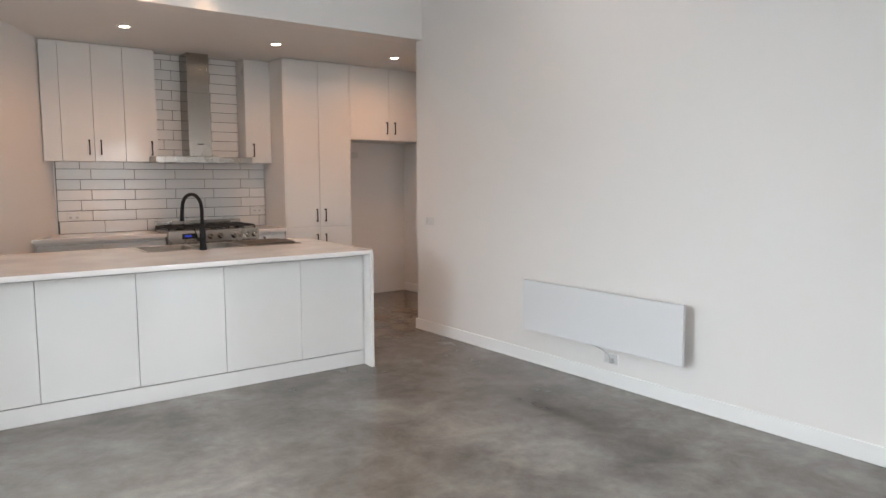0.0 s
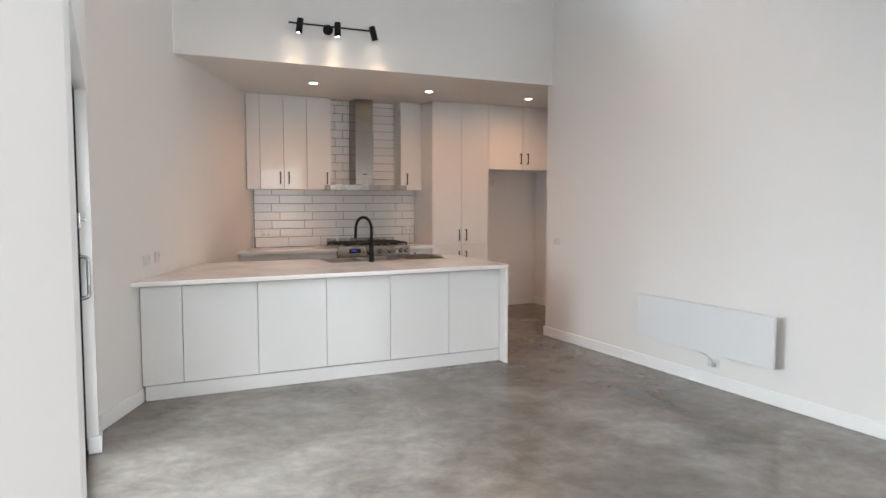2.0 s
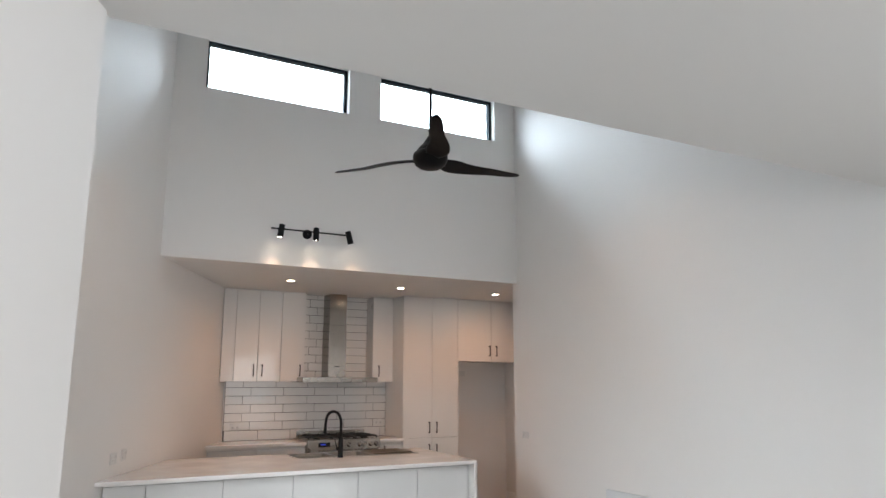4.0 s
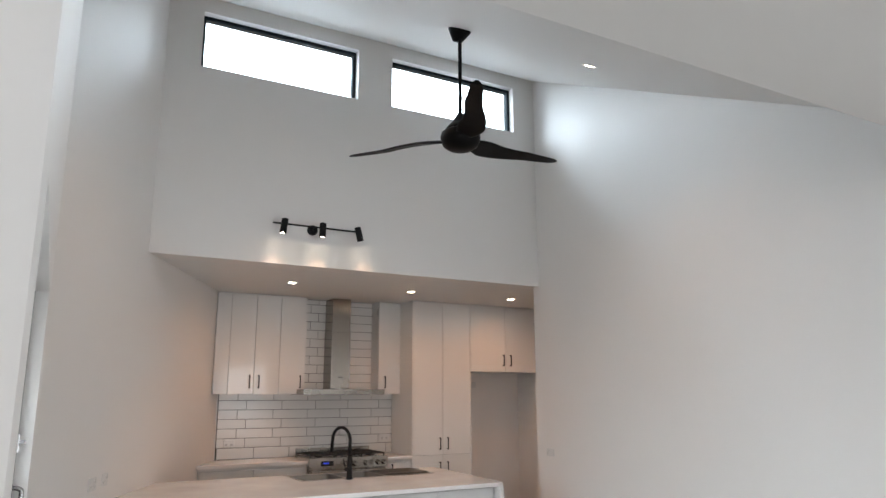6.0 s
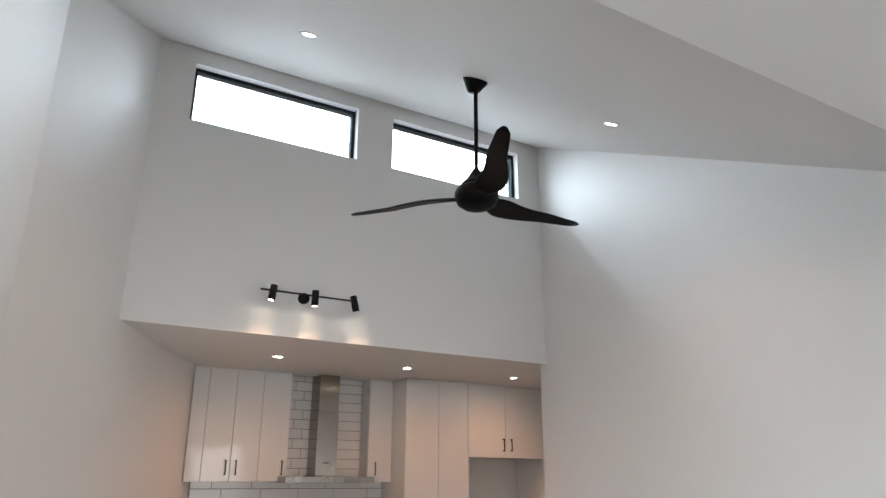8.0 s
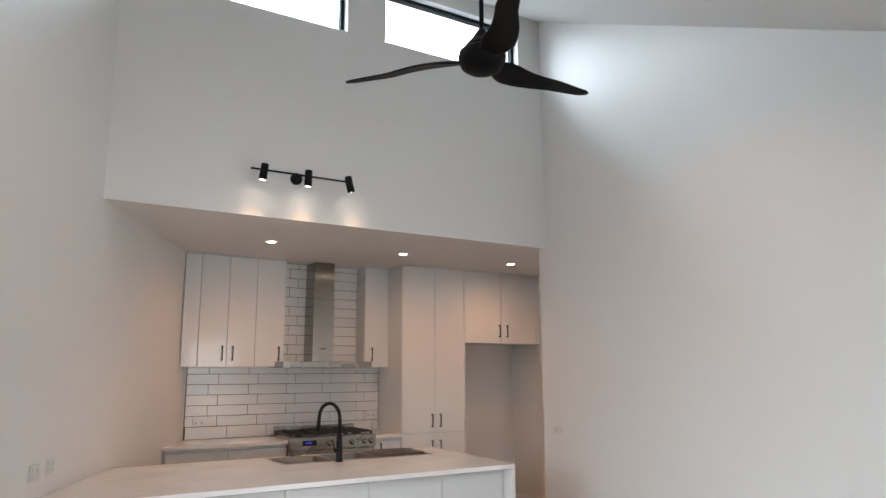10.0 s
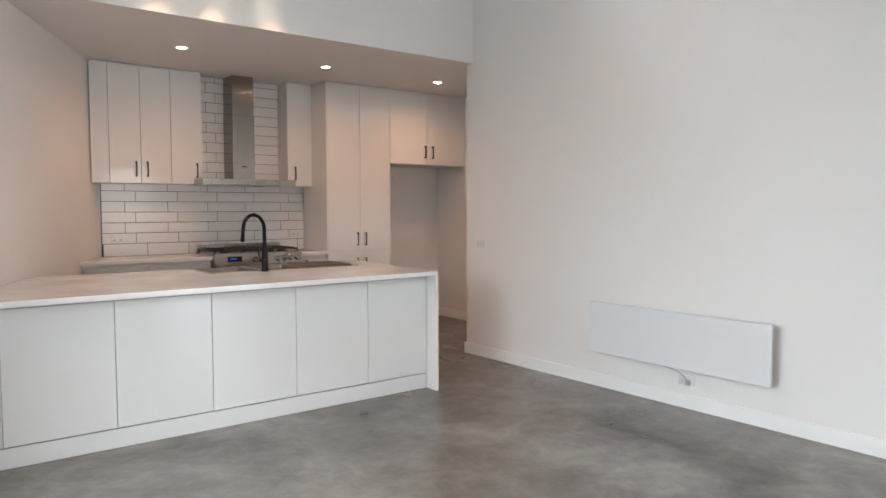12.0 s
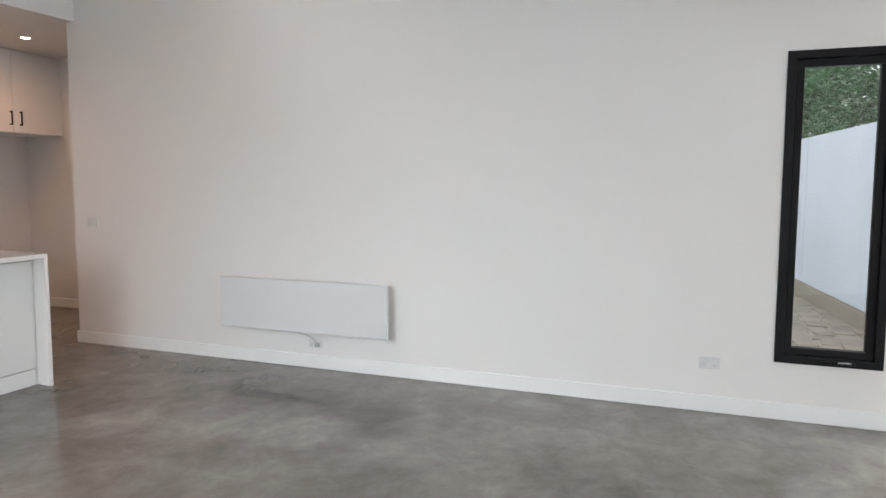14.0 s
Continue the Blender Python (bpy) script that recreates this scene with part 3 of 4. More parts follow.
solo("worktop", prism(bmesh.new(), [(wx(BENCHF) + 0.004, BENCHF), (-1.899, BENCHF), (-1.899, BACK - 0.016), (wx(BACK) + 0.012, BACK - 0.016)], RB - 0.032, RB), STONE,
     "white stone worktop along the splashback", "worktop", loc=(-2.3, 1.8, 0.868))
solo("worktop", solid(-0.994, -0.675, BENCHF, BACK - 0.016, RB - 0.032, RB, 0.002), STONE, "short white stone worktop beside the cooker", "worktop", loc=(-0.84, 1.8, 0.868))
bm = prism(bmesh.new(), [(wx(1.60) + 0.006, 1.596), (-1.902, 1.596), (-1.902, BACK - 0.02), (wx(2.09) + 0.015, BACK - 0.02)], 0.11, RB - 0.034)
c = thing("base_cabinet", (-2.4, 1.8, 0.11), "white gloss base cabinet under the rear worktop", "cabinet")
part("body", bm, MATT, c)
for a, b in ((-2.985, -2.46), (-2.456, -1.904)):
    p = part("door", solid(a, b, 1.575, 1.593, 0.112, 0.855, 0.0018), GLOSS, c)
c2 = cabinet("base_cabinet", "narrow white gloss base cabinet beside the cooker", -0.990, -0.678, 0.11, RB - 0.034, 1.575, [(-0.990, -0.678, 0.11, 0.855, -0.92, 0.70)])
part("kickboard", solid(-2.95, -1.904, 1.625, 1.641, 0.001, 0.108), MATT, c)
part("kickboard", solid(-0.988, -0.68, 1.625, 1.641, 0.001, 0.108), MATT, c2)

# cooker
RX0, RX1, RF = -1.895, -0.998, 1.53
ck = thing("range_cooker", ((RX0 + RX1) / 2, 1.8, 0), "wide stainless steel range cooker with gas hob", "cooker")
part("body", solid(RX0, RX1, RF + 0.02, BACK - 0.03, 0.06, 0.93, 0.003), STEEL, ck)
part("hob", solid(RX0 + 0.006, RX1 - 0.006, RF + 0.02, 2.05, 0.93, 0.94, 0.004), STEEL, ck, "steel hob plate")
part("control_panel", solid(RX0, RX1, RF - 0.02, RF + 0.019, 0.82, 0.938, 0.006), STEEL, ck)
part("upstand", solid(RX0 + 0.02, RX1 + 0.01, 2.052, 2.07, 0.93, 1.01, 0.004), STEEL, ck, "steel rear upstand")
od = part("oven_door", solid(RX0 + 0.006, RX1 - 0.006, RF - 0.012, RF + 0.019, 0.20, 0.81, 0.005), STEEL, ck)
part("oven_glass", solid(RX0 + 0.09, RX1 - 0.09, RF - 0.016, RF - 0.0125, 0.30, 0.66, 0.001), ENAMEL, od, "dark oven glass")
bm = tube(bmesh.new(), [(RX0 + 0.06, RF - 0.05, 0.77), (RX1 - 0.06, RF - 0.05, 0.77)], 0.011, 10)
for hx in (RX0 + 0.09, RX1 - 0.09):
    tube(bm, [(hx, RF - 0.05, 0.77), (hx, RF - 0.012, 0.77)], 0.008, 8)
part("oven_handle", bm, STEEL, od, "steel bar handle")
part("drawer", solid(RX0 + 0.006, RX1 - 0.006, RF - 0.01, RF + 0.019, 0.07, 0.19, 0.004), STEEL, ck)
for fx in (RX0 + 0.06, RX1 - 0.06):
    for fy in (RF + 0.08, 2.03):
        part("foot", tube(bmesh.new(), [(fx, fy, 0.001), (fx, fy, 0.06)], 0.02, 10), BLACK, ck)
clock = part("clock", solid(RX0 + 0.125, RX0 + 0.265, RF - 0.0225, RF - 0.0205, 0.86, 0.91, 0.001), ENAMEL, ck, "black clock window")
part("display", solid(RX0 + 0.150, RX0 + 0.215, RF - 0.0242, RF - 0.0232, 0.880, 0.896), DISPLAY, clock, "blue lit display")
turn = Matrix.Rotation(radians(90), 4, "X")
for i in range(3):
    part("button", lathe(bmesh.new(), [(0.006, 0), (0.005, 0.006)], (RX0 + 0.155 + i * 0.04, RF - 0.0205, 0.843), 10, turn), CHROME, ck)
for kx in (0.40, 0.50, 0.635, 0.705, 0.775, 0.845):
    kb = part("knob", lathe(bmesh.new(), [(0.026, 0), (0.026, 0.006), (0.019, 0.009), (0.017, 0.032), (0.013, 0.035)], (RX0 + kx, RF - 0.0195, 0.875), 20, turn), STEEL, ck, "steel control knob")
    part("pointer", solid(RX0 + kx - 0.002, RX0 + kx + 0.002, RF - 0.057, RF - 0.054, 0.877, 0.891), BLACK, kb)
for i, (bx, by, br) in enumerate(((0.15, 1.67, 0.035), (0.15, 1.93, 0.045), (0.45, 1.80, 0.065), (0.75, 1.67, 0.045), (0.75, 1.93, 0.035))):
    part("burner", lathe(bmesh.new(), [(br * 1.2, 0.0), (br * 1.15, 0.008), (br * 0.8, 0.010), (br * 0.8, 0.017), (br * 0.5, 0.020)], (RX0 + bx, by, 0.94), 24), IRON, ck, "black gas burner")
for g in range(3):
    a, b = RX0 + 0.02 + g * 0.29, RX0 + 0.30 + g * 0.29
    m0 = (a + b) / 2
    ps = part("pan_support", solid(a, b, 1.569, 1.581, 0.959, 0.973, 0.002), IRON, ck, "cast iron pan support")
    part("bar", solid(a, b, 2.019, 2.031, 0.959, 0.973, 0.002), IRON, ps)
    for xx in (a + 0.006, b - 0.006):
        part("bar", solid(xx - 0.006, xx + 0.006, 1.581, 2.019, 0.959, 0.973, 0.002), IRON, ps)
        for yy in (1.575, 2.025):
            part("leg", solid(xx - 0.007, xx + 0.007, yy - 0.007, yy + 0.007, 0.9405, 0.959, 0.001), IRON, ps)
    part("bar", solid(m0 - 0.005, m0 + 0.005, 1.575, 2.025, 0.962, 0.978, 0.002), IRON, ps)
    for yy in (1.67, 1.80, 1.93):
        part("bar", solid(a, b, yy - 0.005, yy + 0.005, 0.961, 0.977, 0.002), IRON, ps)

# range hood
hd = thing("range_hood", (-1.465, BACK - 0.02, 1.598), "stainless steel canopy range hood with square chimney", "range hood")
bm = bmesh.new()
HX0, HX1, HF = -1.942, -0.992, 1.64
box(bm, HX0, HX1, HF, BACK - 0.016, 1.598, 1.656, 0.002)
part("canopy", bm, STEEL, hd, "flat steel canopy")
bm = bmesh.new()
v0 = [bm.verts.new(c) for c in ((HX0 + 0.02, HF + 0.02, 1.656), (HX1 - 0.02, HF + 0.02, 1.656), (HX1 - 0.02, BACK - 0.017, 1.656), (HX0 + 0.02, BACK - 0.017, 1.656))]
v1 = [bm.verts.new(c) for c in ((-1.573, 1.86, 1.664), (-1.321, 1.86, 1.664), (-1.321, BACK - 0.017, 1.664), (-1.575, BACK - 0.017, 1.664))]
bm.faces.new(v0[::-1])
bm.faces.new(v1)
for i in range(4):
    bm.faces.new((v0[i], v0[(i + 1) % 4], v1[(i + 1) % 4], v1[i]))
part("hood_top", bm, STEEL, hd)
part("chimney", solid(-1.560, -1.332, 1.862, BACK - 0.016, 1.665, 2.30, 0.002), STEELV, hd, "square steel chimney")
part("chimney", solid(-1.556, -1.336, 1.866, BACK - 0.017, 2.30, SOFFIT - 0.001, 0.002), STEELV, hd, "telescoping chimney top")
part("filter", solid(HX0 + 0.12, HX1 - 0.12, HF + 0.12, 2.05, 1.592, 1.5975, 0.001), GREYPL, hd, "aluminium grease filter")
for i in range(4):
    part("button", lathe(bmesh.new(), [(0.007, 0), (0.006, 0.005)], (-1.53 + i * 0.04, HF - 0.0005, 1.627), 10, turn), CHROME, hd)
part("badge", solid(-1.475, -1.415, 1.8605, 1.8615, 1.785, 1.795), BLACK, hd)

# outlets on the splashback
for ox, oz in ((-2.60, 1.085), (-0.775, 1.10)):
    o = thing("power_outlet", (ox, BACK - 0.03, oz), "white double power outlet on the splashback", "outlet", "splashback outlets")
    part("plate", solid(ox - 0.058, ox + 0.058, BACK - 0.026, BACK - 0.0155, oz - 0.036, oz + 0.036, 0.004), PLASTIC, o)
    for s in (-0.028, 0.028):
        part("rocker", solid(ox + s - 0.007, ox + s + 0.007, BACK - 0.029, BACK - 0.0262, oz + 0.008, oz + 0.024, 0.001), PLASTIC, o)
        part("socket", solid(ox + s - 0.012, ox + s + 0.012, BACK - 0.0268, BACK - 0.0261, oz - 0.022, oz - 0.004), GREYPL, o)

# ---- island ----
IF, IB = -0.848, 0.51
PANEL = -0.735


def ex(y):
    return -1.053 + 0.072 * (y - IF)

bm = bmesh.new()
SX0, SX1, SY0, SY1 = -2.46, -1.235, 0.02, 0.45
for y0, y1 in ((IF, SY0), (SY1, IB)):
    prism(bm, [(wx(y0) + 0.004, y0), (ex(y0), y0), (ex(y1), y1), (wx(y1) + 0.004, y1)], 0.870, 0.90)
prism(bm, [(wx(SY0) + 0.004, SY0), (SX0, SY0), (SX0, SY1), (wx(SY1) + 0.004, SY1)], 0.870, 0.90)
prism(bm, [(SX1, SY0), (ex(SY0), SY0), (ex(SY1), SY1), (SX1, SY1)], 0.870, 0.90)
bmesh.ops.remove_doubles(bm, verts=bm.verts[:], dist=0.0002)
wt = thing("island_worktop", (-2.5, -0.3, 0.87), "white stone island worktop with a waterfall end", "worktop")
part("top", bm, STONE, wt)
part("waterfall_end", prism(bmesh.new(), [(ex(IF) - 0.026, IF), (ex(IF), IF), (ex(IB), IB), (ex(IB) - 0.026, IB)], 0.001, 0.8695), STONE, wt)

G = "white gloss island cabinets"
IE = ex(PANEL) - 0.027
JX = (wx(PANEL) + 0.01, -3.827, -3.270, -2.716, -2.155, -1.598, IE - 0.012)
for i in range(6):
    a, b = JX[i], JX[i + 1]
    c = thing("island_cabinet", ((a + b) / 2, -0.6, 0.11), "white gloss handleless island cabinet, one flat door" if i else
              "white gloss island cabinet meeting the slanting wall", "cabinet", G)
    if i:
        part("body", solid(a + 0.001, b - 0.001, PANEL + 0.022, SY0 - 0.03, 0.112, 0.8685, 0.001), MATT, c)
    else:
        part("body", prism(bmesh.new(), [(wx(PANEL + 0.022) + 0.006, PANEL + 0.022), (b - 0.001, PANEL + 0.022), (b - 0.001, SY0 - 0.03), (wx(SY0 - 0.03) + 0.006, SY0 - 0.03)], 0.112, 0.8685), MATT, c)
    part("door", solid(a + 0.002, b - 0.002, PANEL, PANEL + 0.018, 0.120, 0.848, 0.0018), GLOSS, c, "flat white gloss door")
wt_fill = part("end_filler", solid(IE - 0.0105, IE - 0.0008, PANEL + 0.004, SY0 - 0.03, 0.002, 0.8685, 0.001), GLOSS, wt)
solo("island_kickboard", solid(wx(PANEL) + 0.03, IE - 0.012, PANEL + 0.010, PANEL + 0.026, 0.001, 0.1105, 0.001), GLOSS, "white gloss kickboard under the island", "kickboard", loc=(-2.6, PANEL, 0))
solo("rear_panel", prism(bmesh.new(), [(wx(IB - 0.05) + 0.01, IB - 0.05), (IE - 0.02, IB - 0.05), (IE - 0.02, IB - 0.034), (wx(IB - 0.034) + 0.01, IB - 0.034)], 0.002, 0.8685), MATT,
     "white rear panel of the island", "panel", loc=(-2.4, IB, 0))

# sink: two bowls and a drainer, dropped into the worktop
sk = thing("kitchen_sink", (-1.85, 0.235, 0.9), "inset stainless steel double sink with drainer", "sink")


def bowl(x0, x1, y0, y1, zb):
    bm = bmesh.new()
    rings = []
    for z, g in ((0.902, 0.0), (0.899, 0.006), (zb + 0.03, 0.010), (zb, 0.04)):
        r = 0.03
        ring = []
        for cx, cy, a0 in ((x1 - g - r, y1 - g - r, 0), (x0 + g + r, y1 - g - r, 90), (x0 + g + r, y0 + g + r, 180), (x1 - g - r, y0 + g + r, 270)):
            for k in range(5):
                an = radians(a0 + k * 22.5)
                ring.append(bm.verts.new((cx + r * math.cos(an), cy + r * math.sin(an), z)))
        rings.append(ring)
    for r0, r1 in zip(rings, rings[1:]):
        for k in range(len(r0)):
            bm.faces.new((r0[k], r0[(k + 1) % len(r0)], r1[(k + 1) % len(r0)], r1[k])).smooth = True
    bm.faces.new(rings[-1])
    return bm


rim = bmesh.new()
B1, B2, DR = (SX0 + 0.02, -2.075), (-2.05, -1.71), (-1.685, SX1 - 0.02)
for x0, x1 in ((SX0 - 0.006, B1[0]), (B1[1], B2[0]), (B2[1], DR[0]), (DR[1], SX1 + 0.006)):
    box(rim, x0, x1, SY0 - 0.006, SY1 + 0.006, 0.9004, 0.9035, 0.001)
for y0, y1 in ((SY0 - 0.006, SY0 + 0.02), (SY1 - 0.02, SY1 + 0.006)):
    box(rim, SX0 - 0.005, SX1 + 0.005, y0, y1, 0.9002, 0.9032, 0.001)
part("rim", rim, SINKSTEEL, sk, "thin steel rim")
for i, (x0, x1) in enumerate((B1, B2)):
    b = part("bowl", bowl(x0, x1, SY0 + 0.02, SY1 - 0.02, 0.72), SINKSTEEL, sk, "deep steel bowl")
    part("waste", lathe(bmesh.new(), [(0.045, 0), (0.04, 0.004), (0.02, 0.002)], ((x0 + x1) / 2, 0.235, 0.7205), 20), CHROME, b)
bm = bowl(DR[0], DR[1], SY0 + 0.02, SY1 - 0.02, 0.886)
drainer = part("drainer", bm, SINKSTEEL, sk, "ribbed steel drainer")
for k in range(7):
    xx = DR[0] + 0.06 + k * 0.05
    part("rib", solid(xx, xx + 0.012, SY0 + 0.08, SY1 - 0.08, 0.885, 0.890, 0.002), SINKSTEEL, drainer)

# tap
TX, TY = -2.065, -0.035
tp = thing("kitchen_tap", (TX, TY, 0.9), "matt black gooseneck kitchen tap", "tap")
part("base", lathe(bmesh.new(), [(0.027, 0.0005), (0.027, 0.01), (0.024, 0.02), (0.021, 0.17), (0.0155, 0.20)], (TX, TY, 0.9), 24), BLACK, tp)
sd = Vector((-0.41, 0.91, 0)).normalized()
pts, rad = [(TX, TY, 1.095)], [0.0145]
R = 0.105
pts.append((TX, TY, 1.20))
rad.append(0.0135)
for k in range(17):
    a = math.pi * (1 - k / 16)
    c = Vector((TX, TY, 1.215)) + sd * (R + R * math.cos(a)) + Vector((0, 0, R * math.sin(a)))
    pts.append(tuple(c))
    rad.append(0.0135)
end = Vector(pts[-1])
pts.append(tuple(end + sd * 0.006 + Vector((0, 0, -0.05))))
rad.append(0.0145)
pts.append(tuple(end + sd * 0.010 + Vector((0, 0, -0.10))))
rad.append(0.0165)
part("spout", tube(bmesh.new(), pts, rad, 14), BLACK, tp)
lv = Vector((-0.86, -0.5, 0)).normalized()
bm = tube(bmesh.new(), [(TX, TY, 0.985), tuple(Vector((TX, TY, 0.985)) + lv * 0.05)], 0.015, 12)
tube(bm, [tuple(Vector((TX, TY, 0.985)) + lv * 0.045), tuple(Vector((TX, TY, 1.0)) + lv * 0.058), tuple(Vector((TX, TY, 1.07)) + lv * 0.085)], [0.006, 0.005, 0.004], 8)
part("lever", bm, BLACK, tp)

# ---- living side ----
# heater panel on the wall
ht = thing("wall_heater", (-0.1, -2.2, 0.29), "flat white electric panel heater mounted low on the wall", "heater")
HYa, HYb, HZa, HZb = -2.905, -1.502, 0.288, 0.668
part("panel", solid(-0.122, -0.098, HYa, HYb, HZa, HZb, 0.005), HEATER, ht)
part("back_case", solid(-0.0975, -0.070, HYa + 0.05, HYb - 0.05, HZa + 0.03, HZb - 0.03, 0.004), PLASTIC, ht)
for yy in (HYa + 0.25, HYb - 0.25):
    part("bracket", solid(-0.071, -0.0005, yy - 0.02, yy + 0.02, HZa + 0.08, HZb - 0.06, 0.002), PLASTIC, ht)
cb = [(-0.085, -1.958, 0.32), (-0.075, -1.998, 0.293), (-0.06, -2.058, 0.277), (-0.045, -2.138, 0.268), (-0.042, -2.218, 0.252), (-0.045, -2.273, 0.228), (-0.040, -2.290, 0.200), (-0.032, -2.283, 0.19)]
part("cord", tube(bmesh.new(), cb, 0.0035, 8), GREYPL, ht, "grey power cord")


def plate(name, label, group, m, w, h, rockers, knobs=False):
    """An electrical plate on a wall: local x out of the wall, y along it, z up."""
    o = thing(name, m.translation, label, "outlet" if "outlet" in name else "switch", group)
    part("plate", solid(0.0004, 0.009, -w / 2, w / 2, -h / 2, h / 2, 0.004, m), PLASTIC, o)
    for y in rockers:
        if knobs:
            k = Matrix.Rotation(radians(90), 4, "Y")
            bm = lathe(bmesh.new(), [(0.0105, 0), (0.010, 0.010), (0.0085, 0.012)], (0.009, y, 0.0), 20, k)
            bm.transform(m)
            part("knob", bm, PLASTIC, o, "round white dimmer knob")
        else:
            part("rocker", solid(0.0092, 0.013, y - 0.007, y + 0.007, 0.006, 0.022, 0.0012, m), PLASTIC, o)
            if "outlet" in name:
                bm = bmesh.new()
                box(bm, 0.0091, 0.0098, y - 0.009, y - 0.006, -0.018, -0.008, 0, m)
                box(bm, 0.0091, 0.0098, y + 0.006, y + 0.009, -0.018, -0.008, 0, m)
                box(bm, 0.0091, 0.0098, y - 0.0015, y + 0.0015, -0.026, -0.018, 0, m)
                part("socket", bm, GREYPL, o)
    return o


EAST = Matrix.Rotation(radians(180), 4, "Z")
plate("light_switch", "white light switch plate near the wall corner", "", Matrix.Translation((0, -0.118, 1.043)) @ EAST, 0.115, 0.073, (-0.03, 0, 0.03))
plate("power_outlet", "white power outlet under the wall heater", "", Matrix.Translation((0, -2.265, 0.19)) @ EAST, 0.118, 0.07, (-0.03, 0.03))
pl = solid(-0.034, -0.0135, -2.302, -2.267, 0.165, 0.20, 0.006)
solo("power_plug", pl, GREYPL, "grey plug pushed into the outlet", "plug", loc=(-0.02, -2.285, 0.165))
plate("power_outlet", "white power outlet low on the wall by the window", "", Matrix.Translation((0, -4.996, 0.301)) @ EAST, 0.118, 0.073, (-0.03, 0.03))
for y, z in ((-0.59, 1.035), (-0.42, 1.045)):
    u = y / D.y
    plate("power_outlet", "white outlet plate over the island worktop", "outlets over the island", SLANT @ Matrix.Translation((0, u, z)), 0.115 if y < -0.5 else 0.09, 0.085, (-0.025, 0.025))
plate("light_switch", "white switch plate with two round dimmer knobs", "", NEARWALL @ Matrix.Translation((0, -0.40, 1.022)), 0.117, 0.075, (0.012, 0.034), True)

# ceiling fan, at rest
FX, FY, FZ = -2.184, -2.115, 3.226
fan = thing("ceiling_fan", (FX, FY, rake(FY)), "dark three-blade ceiling fan on a long rod", "ceiling fan")
tilt = Matrix.Rotation(math.atan(RISE), 4, "X")
part("canopy", lathe(bmesh.new(), [(0.078, 0.0), (0.076, -0.012), (0.036, -0.075), (0.030, -0.082)], (FX, FY, rake(FY) - 0.0005), 28, tilt), BRONZE, fan)
part("rod", tube(bmesh.new(), [(FX, FY, rake(FY) - 0.05), (FX, FY, FZ + 0.13)], 0.0125, 14), BRONZE, fan)
part("cowl", lathe(bmesh.new(), [(0.020, 0.165), (0.026, 0.155), (0.052, 0.115), (0.060, 0.098), (0.078, 0.085), (0.098, 0.058), (0.104, 0.045)], (FX, FY, FZ), 32), BRONZE, fan, "stepped motor cowl")
part("motor", lathe(bmesh.new(), [(0.104, 0.0445), (0.124, 0.030), (0.130, 0.005), (0.128, -0.02), (0.112, -0.055), (0.08, -0.078), (0.04, -0.088), (0.008, -0.09)], (FX, FY, FZ), 36), BRONZE, fan, "rounded motor housing")


def blade_mesh():
    bm = bmesh.new()
    rows = []
    for i in range(19):
        s = i / 18
        r = 0.085 + s * 0.755
        # narrow neck, broad shoulder near the hub, long taper to a slim tip
        swell = math.sin(min(1, s / 0.24) * math.pi / 2)
        chord = (0.088 + 0.085 * swell) * (1 - 0.62 * max(0, (s - 0.2) / 0.8) ** 0.9)
        if s > 0.93:
            chord *= 1 - ((s - 0.93) / 0.07) ** 2 * 0.55
        mid = 0.034 * math.sin(min(1, s * 1.6) * math.pi) - 0.05 * s ** 2
        twist = radians(-19 + 11 * s)
        rise = -0.014 + 0.020 * s ** 2.0
        thick = 0.020 * (1 - 0.65 * s) + 0.003
        ring = []
        for k in range(14):
            a = k / 14 * math.tau
            cy, cz = chord / 2 * math.cos(a), thick / 2 * math.sin(a) + 0.10 * chord * (1 - math.cos(a) ** 2) * 0.5
            ring.append(bm.verts.new((r, mid + cy * math.cos(twist) - cz * math.sin(twist), rise + cy * math.sin(twist) + cz * math.cos(twist))))
        rows.append(ring)
    for r0, r1 in zip(rows, rows[1:]):
        for k in range(14):
            bm.faces.new((r0[k], r0[(k + 1) % 14], r1[(k + 1) % 14], r1[k])).smooth = True
    bm.faces.new(rows[0][::-1])
    bm.faces.new(rows[-1])
    return bm


shared = mesh_of("blade", blade_mesh(), BRONZE, (0, 0, 0))
for k in range(3):
    b = new("blade", shared)
    b.parent = fan
    b.matrix_basis = Matrix.Translation((0, 0, FZ - rake(FY) - 0.005)) @ Matrix.Rotation(radians(9 + 120 * k), 4, "Z")

# spot rail on the high wall
tr = thing("spot_rail", (-2.45, -0.03, 3.02), "black wall-mounted rail with three lit spotlights", "spotlight")
wallturn = Matrix.Rotation(radians(90), 4, "X")
part("mount", lathe(bmesh.new(), [(0.045, 0.0005), (0.045, 0.022), (0.041, 0.026)], (-2.457, 0, 3.014), 28, wallturn), BLACK, tr, "round black wall mount")
part("stem", tube(bmesh.new(), [(-2.457, -0.02, 3.014), (-2.457, -0.10, 3.014)], 0.008, 10), BLACK, tr)
part("bar", tube(bmesh.new(), [(-2.835, -0.10, 3.024), (-2.03, -0.10, 3.024)], 0.0075, 10), BLACK, tr, "thin black bar")
HEADS = ((-2.747, (-0.12, 0.05, -1)), (-2.405, (0.0, 0.06, -1)), (-2.068, (0.28, 0.03, -1)))
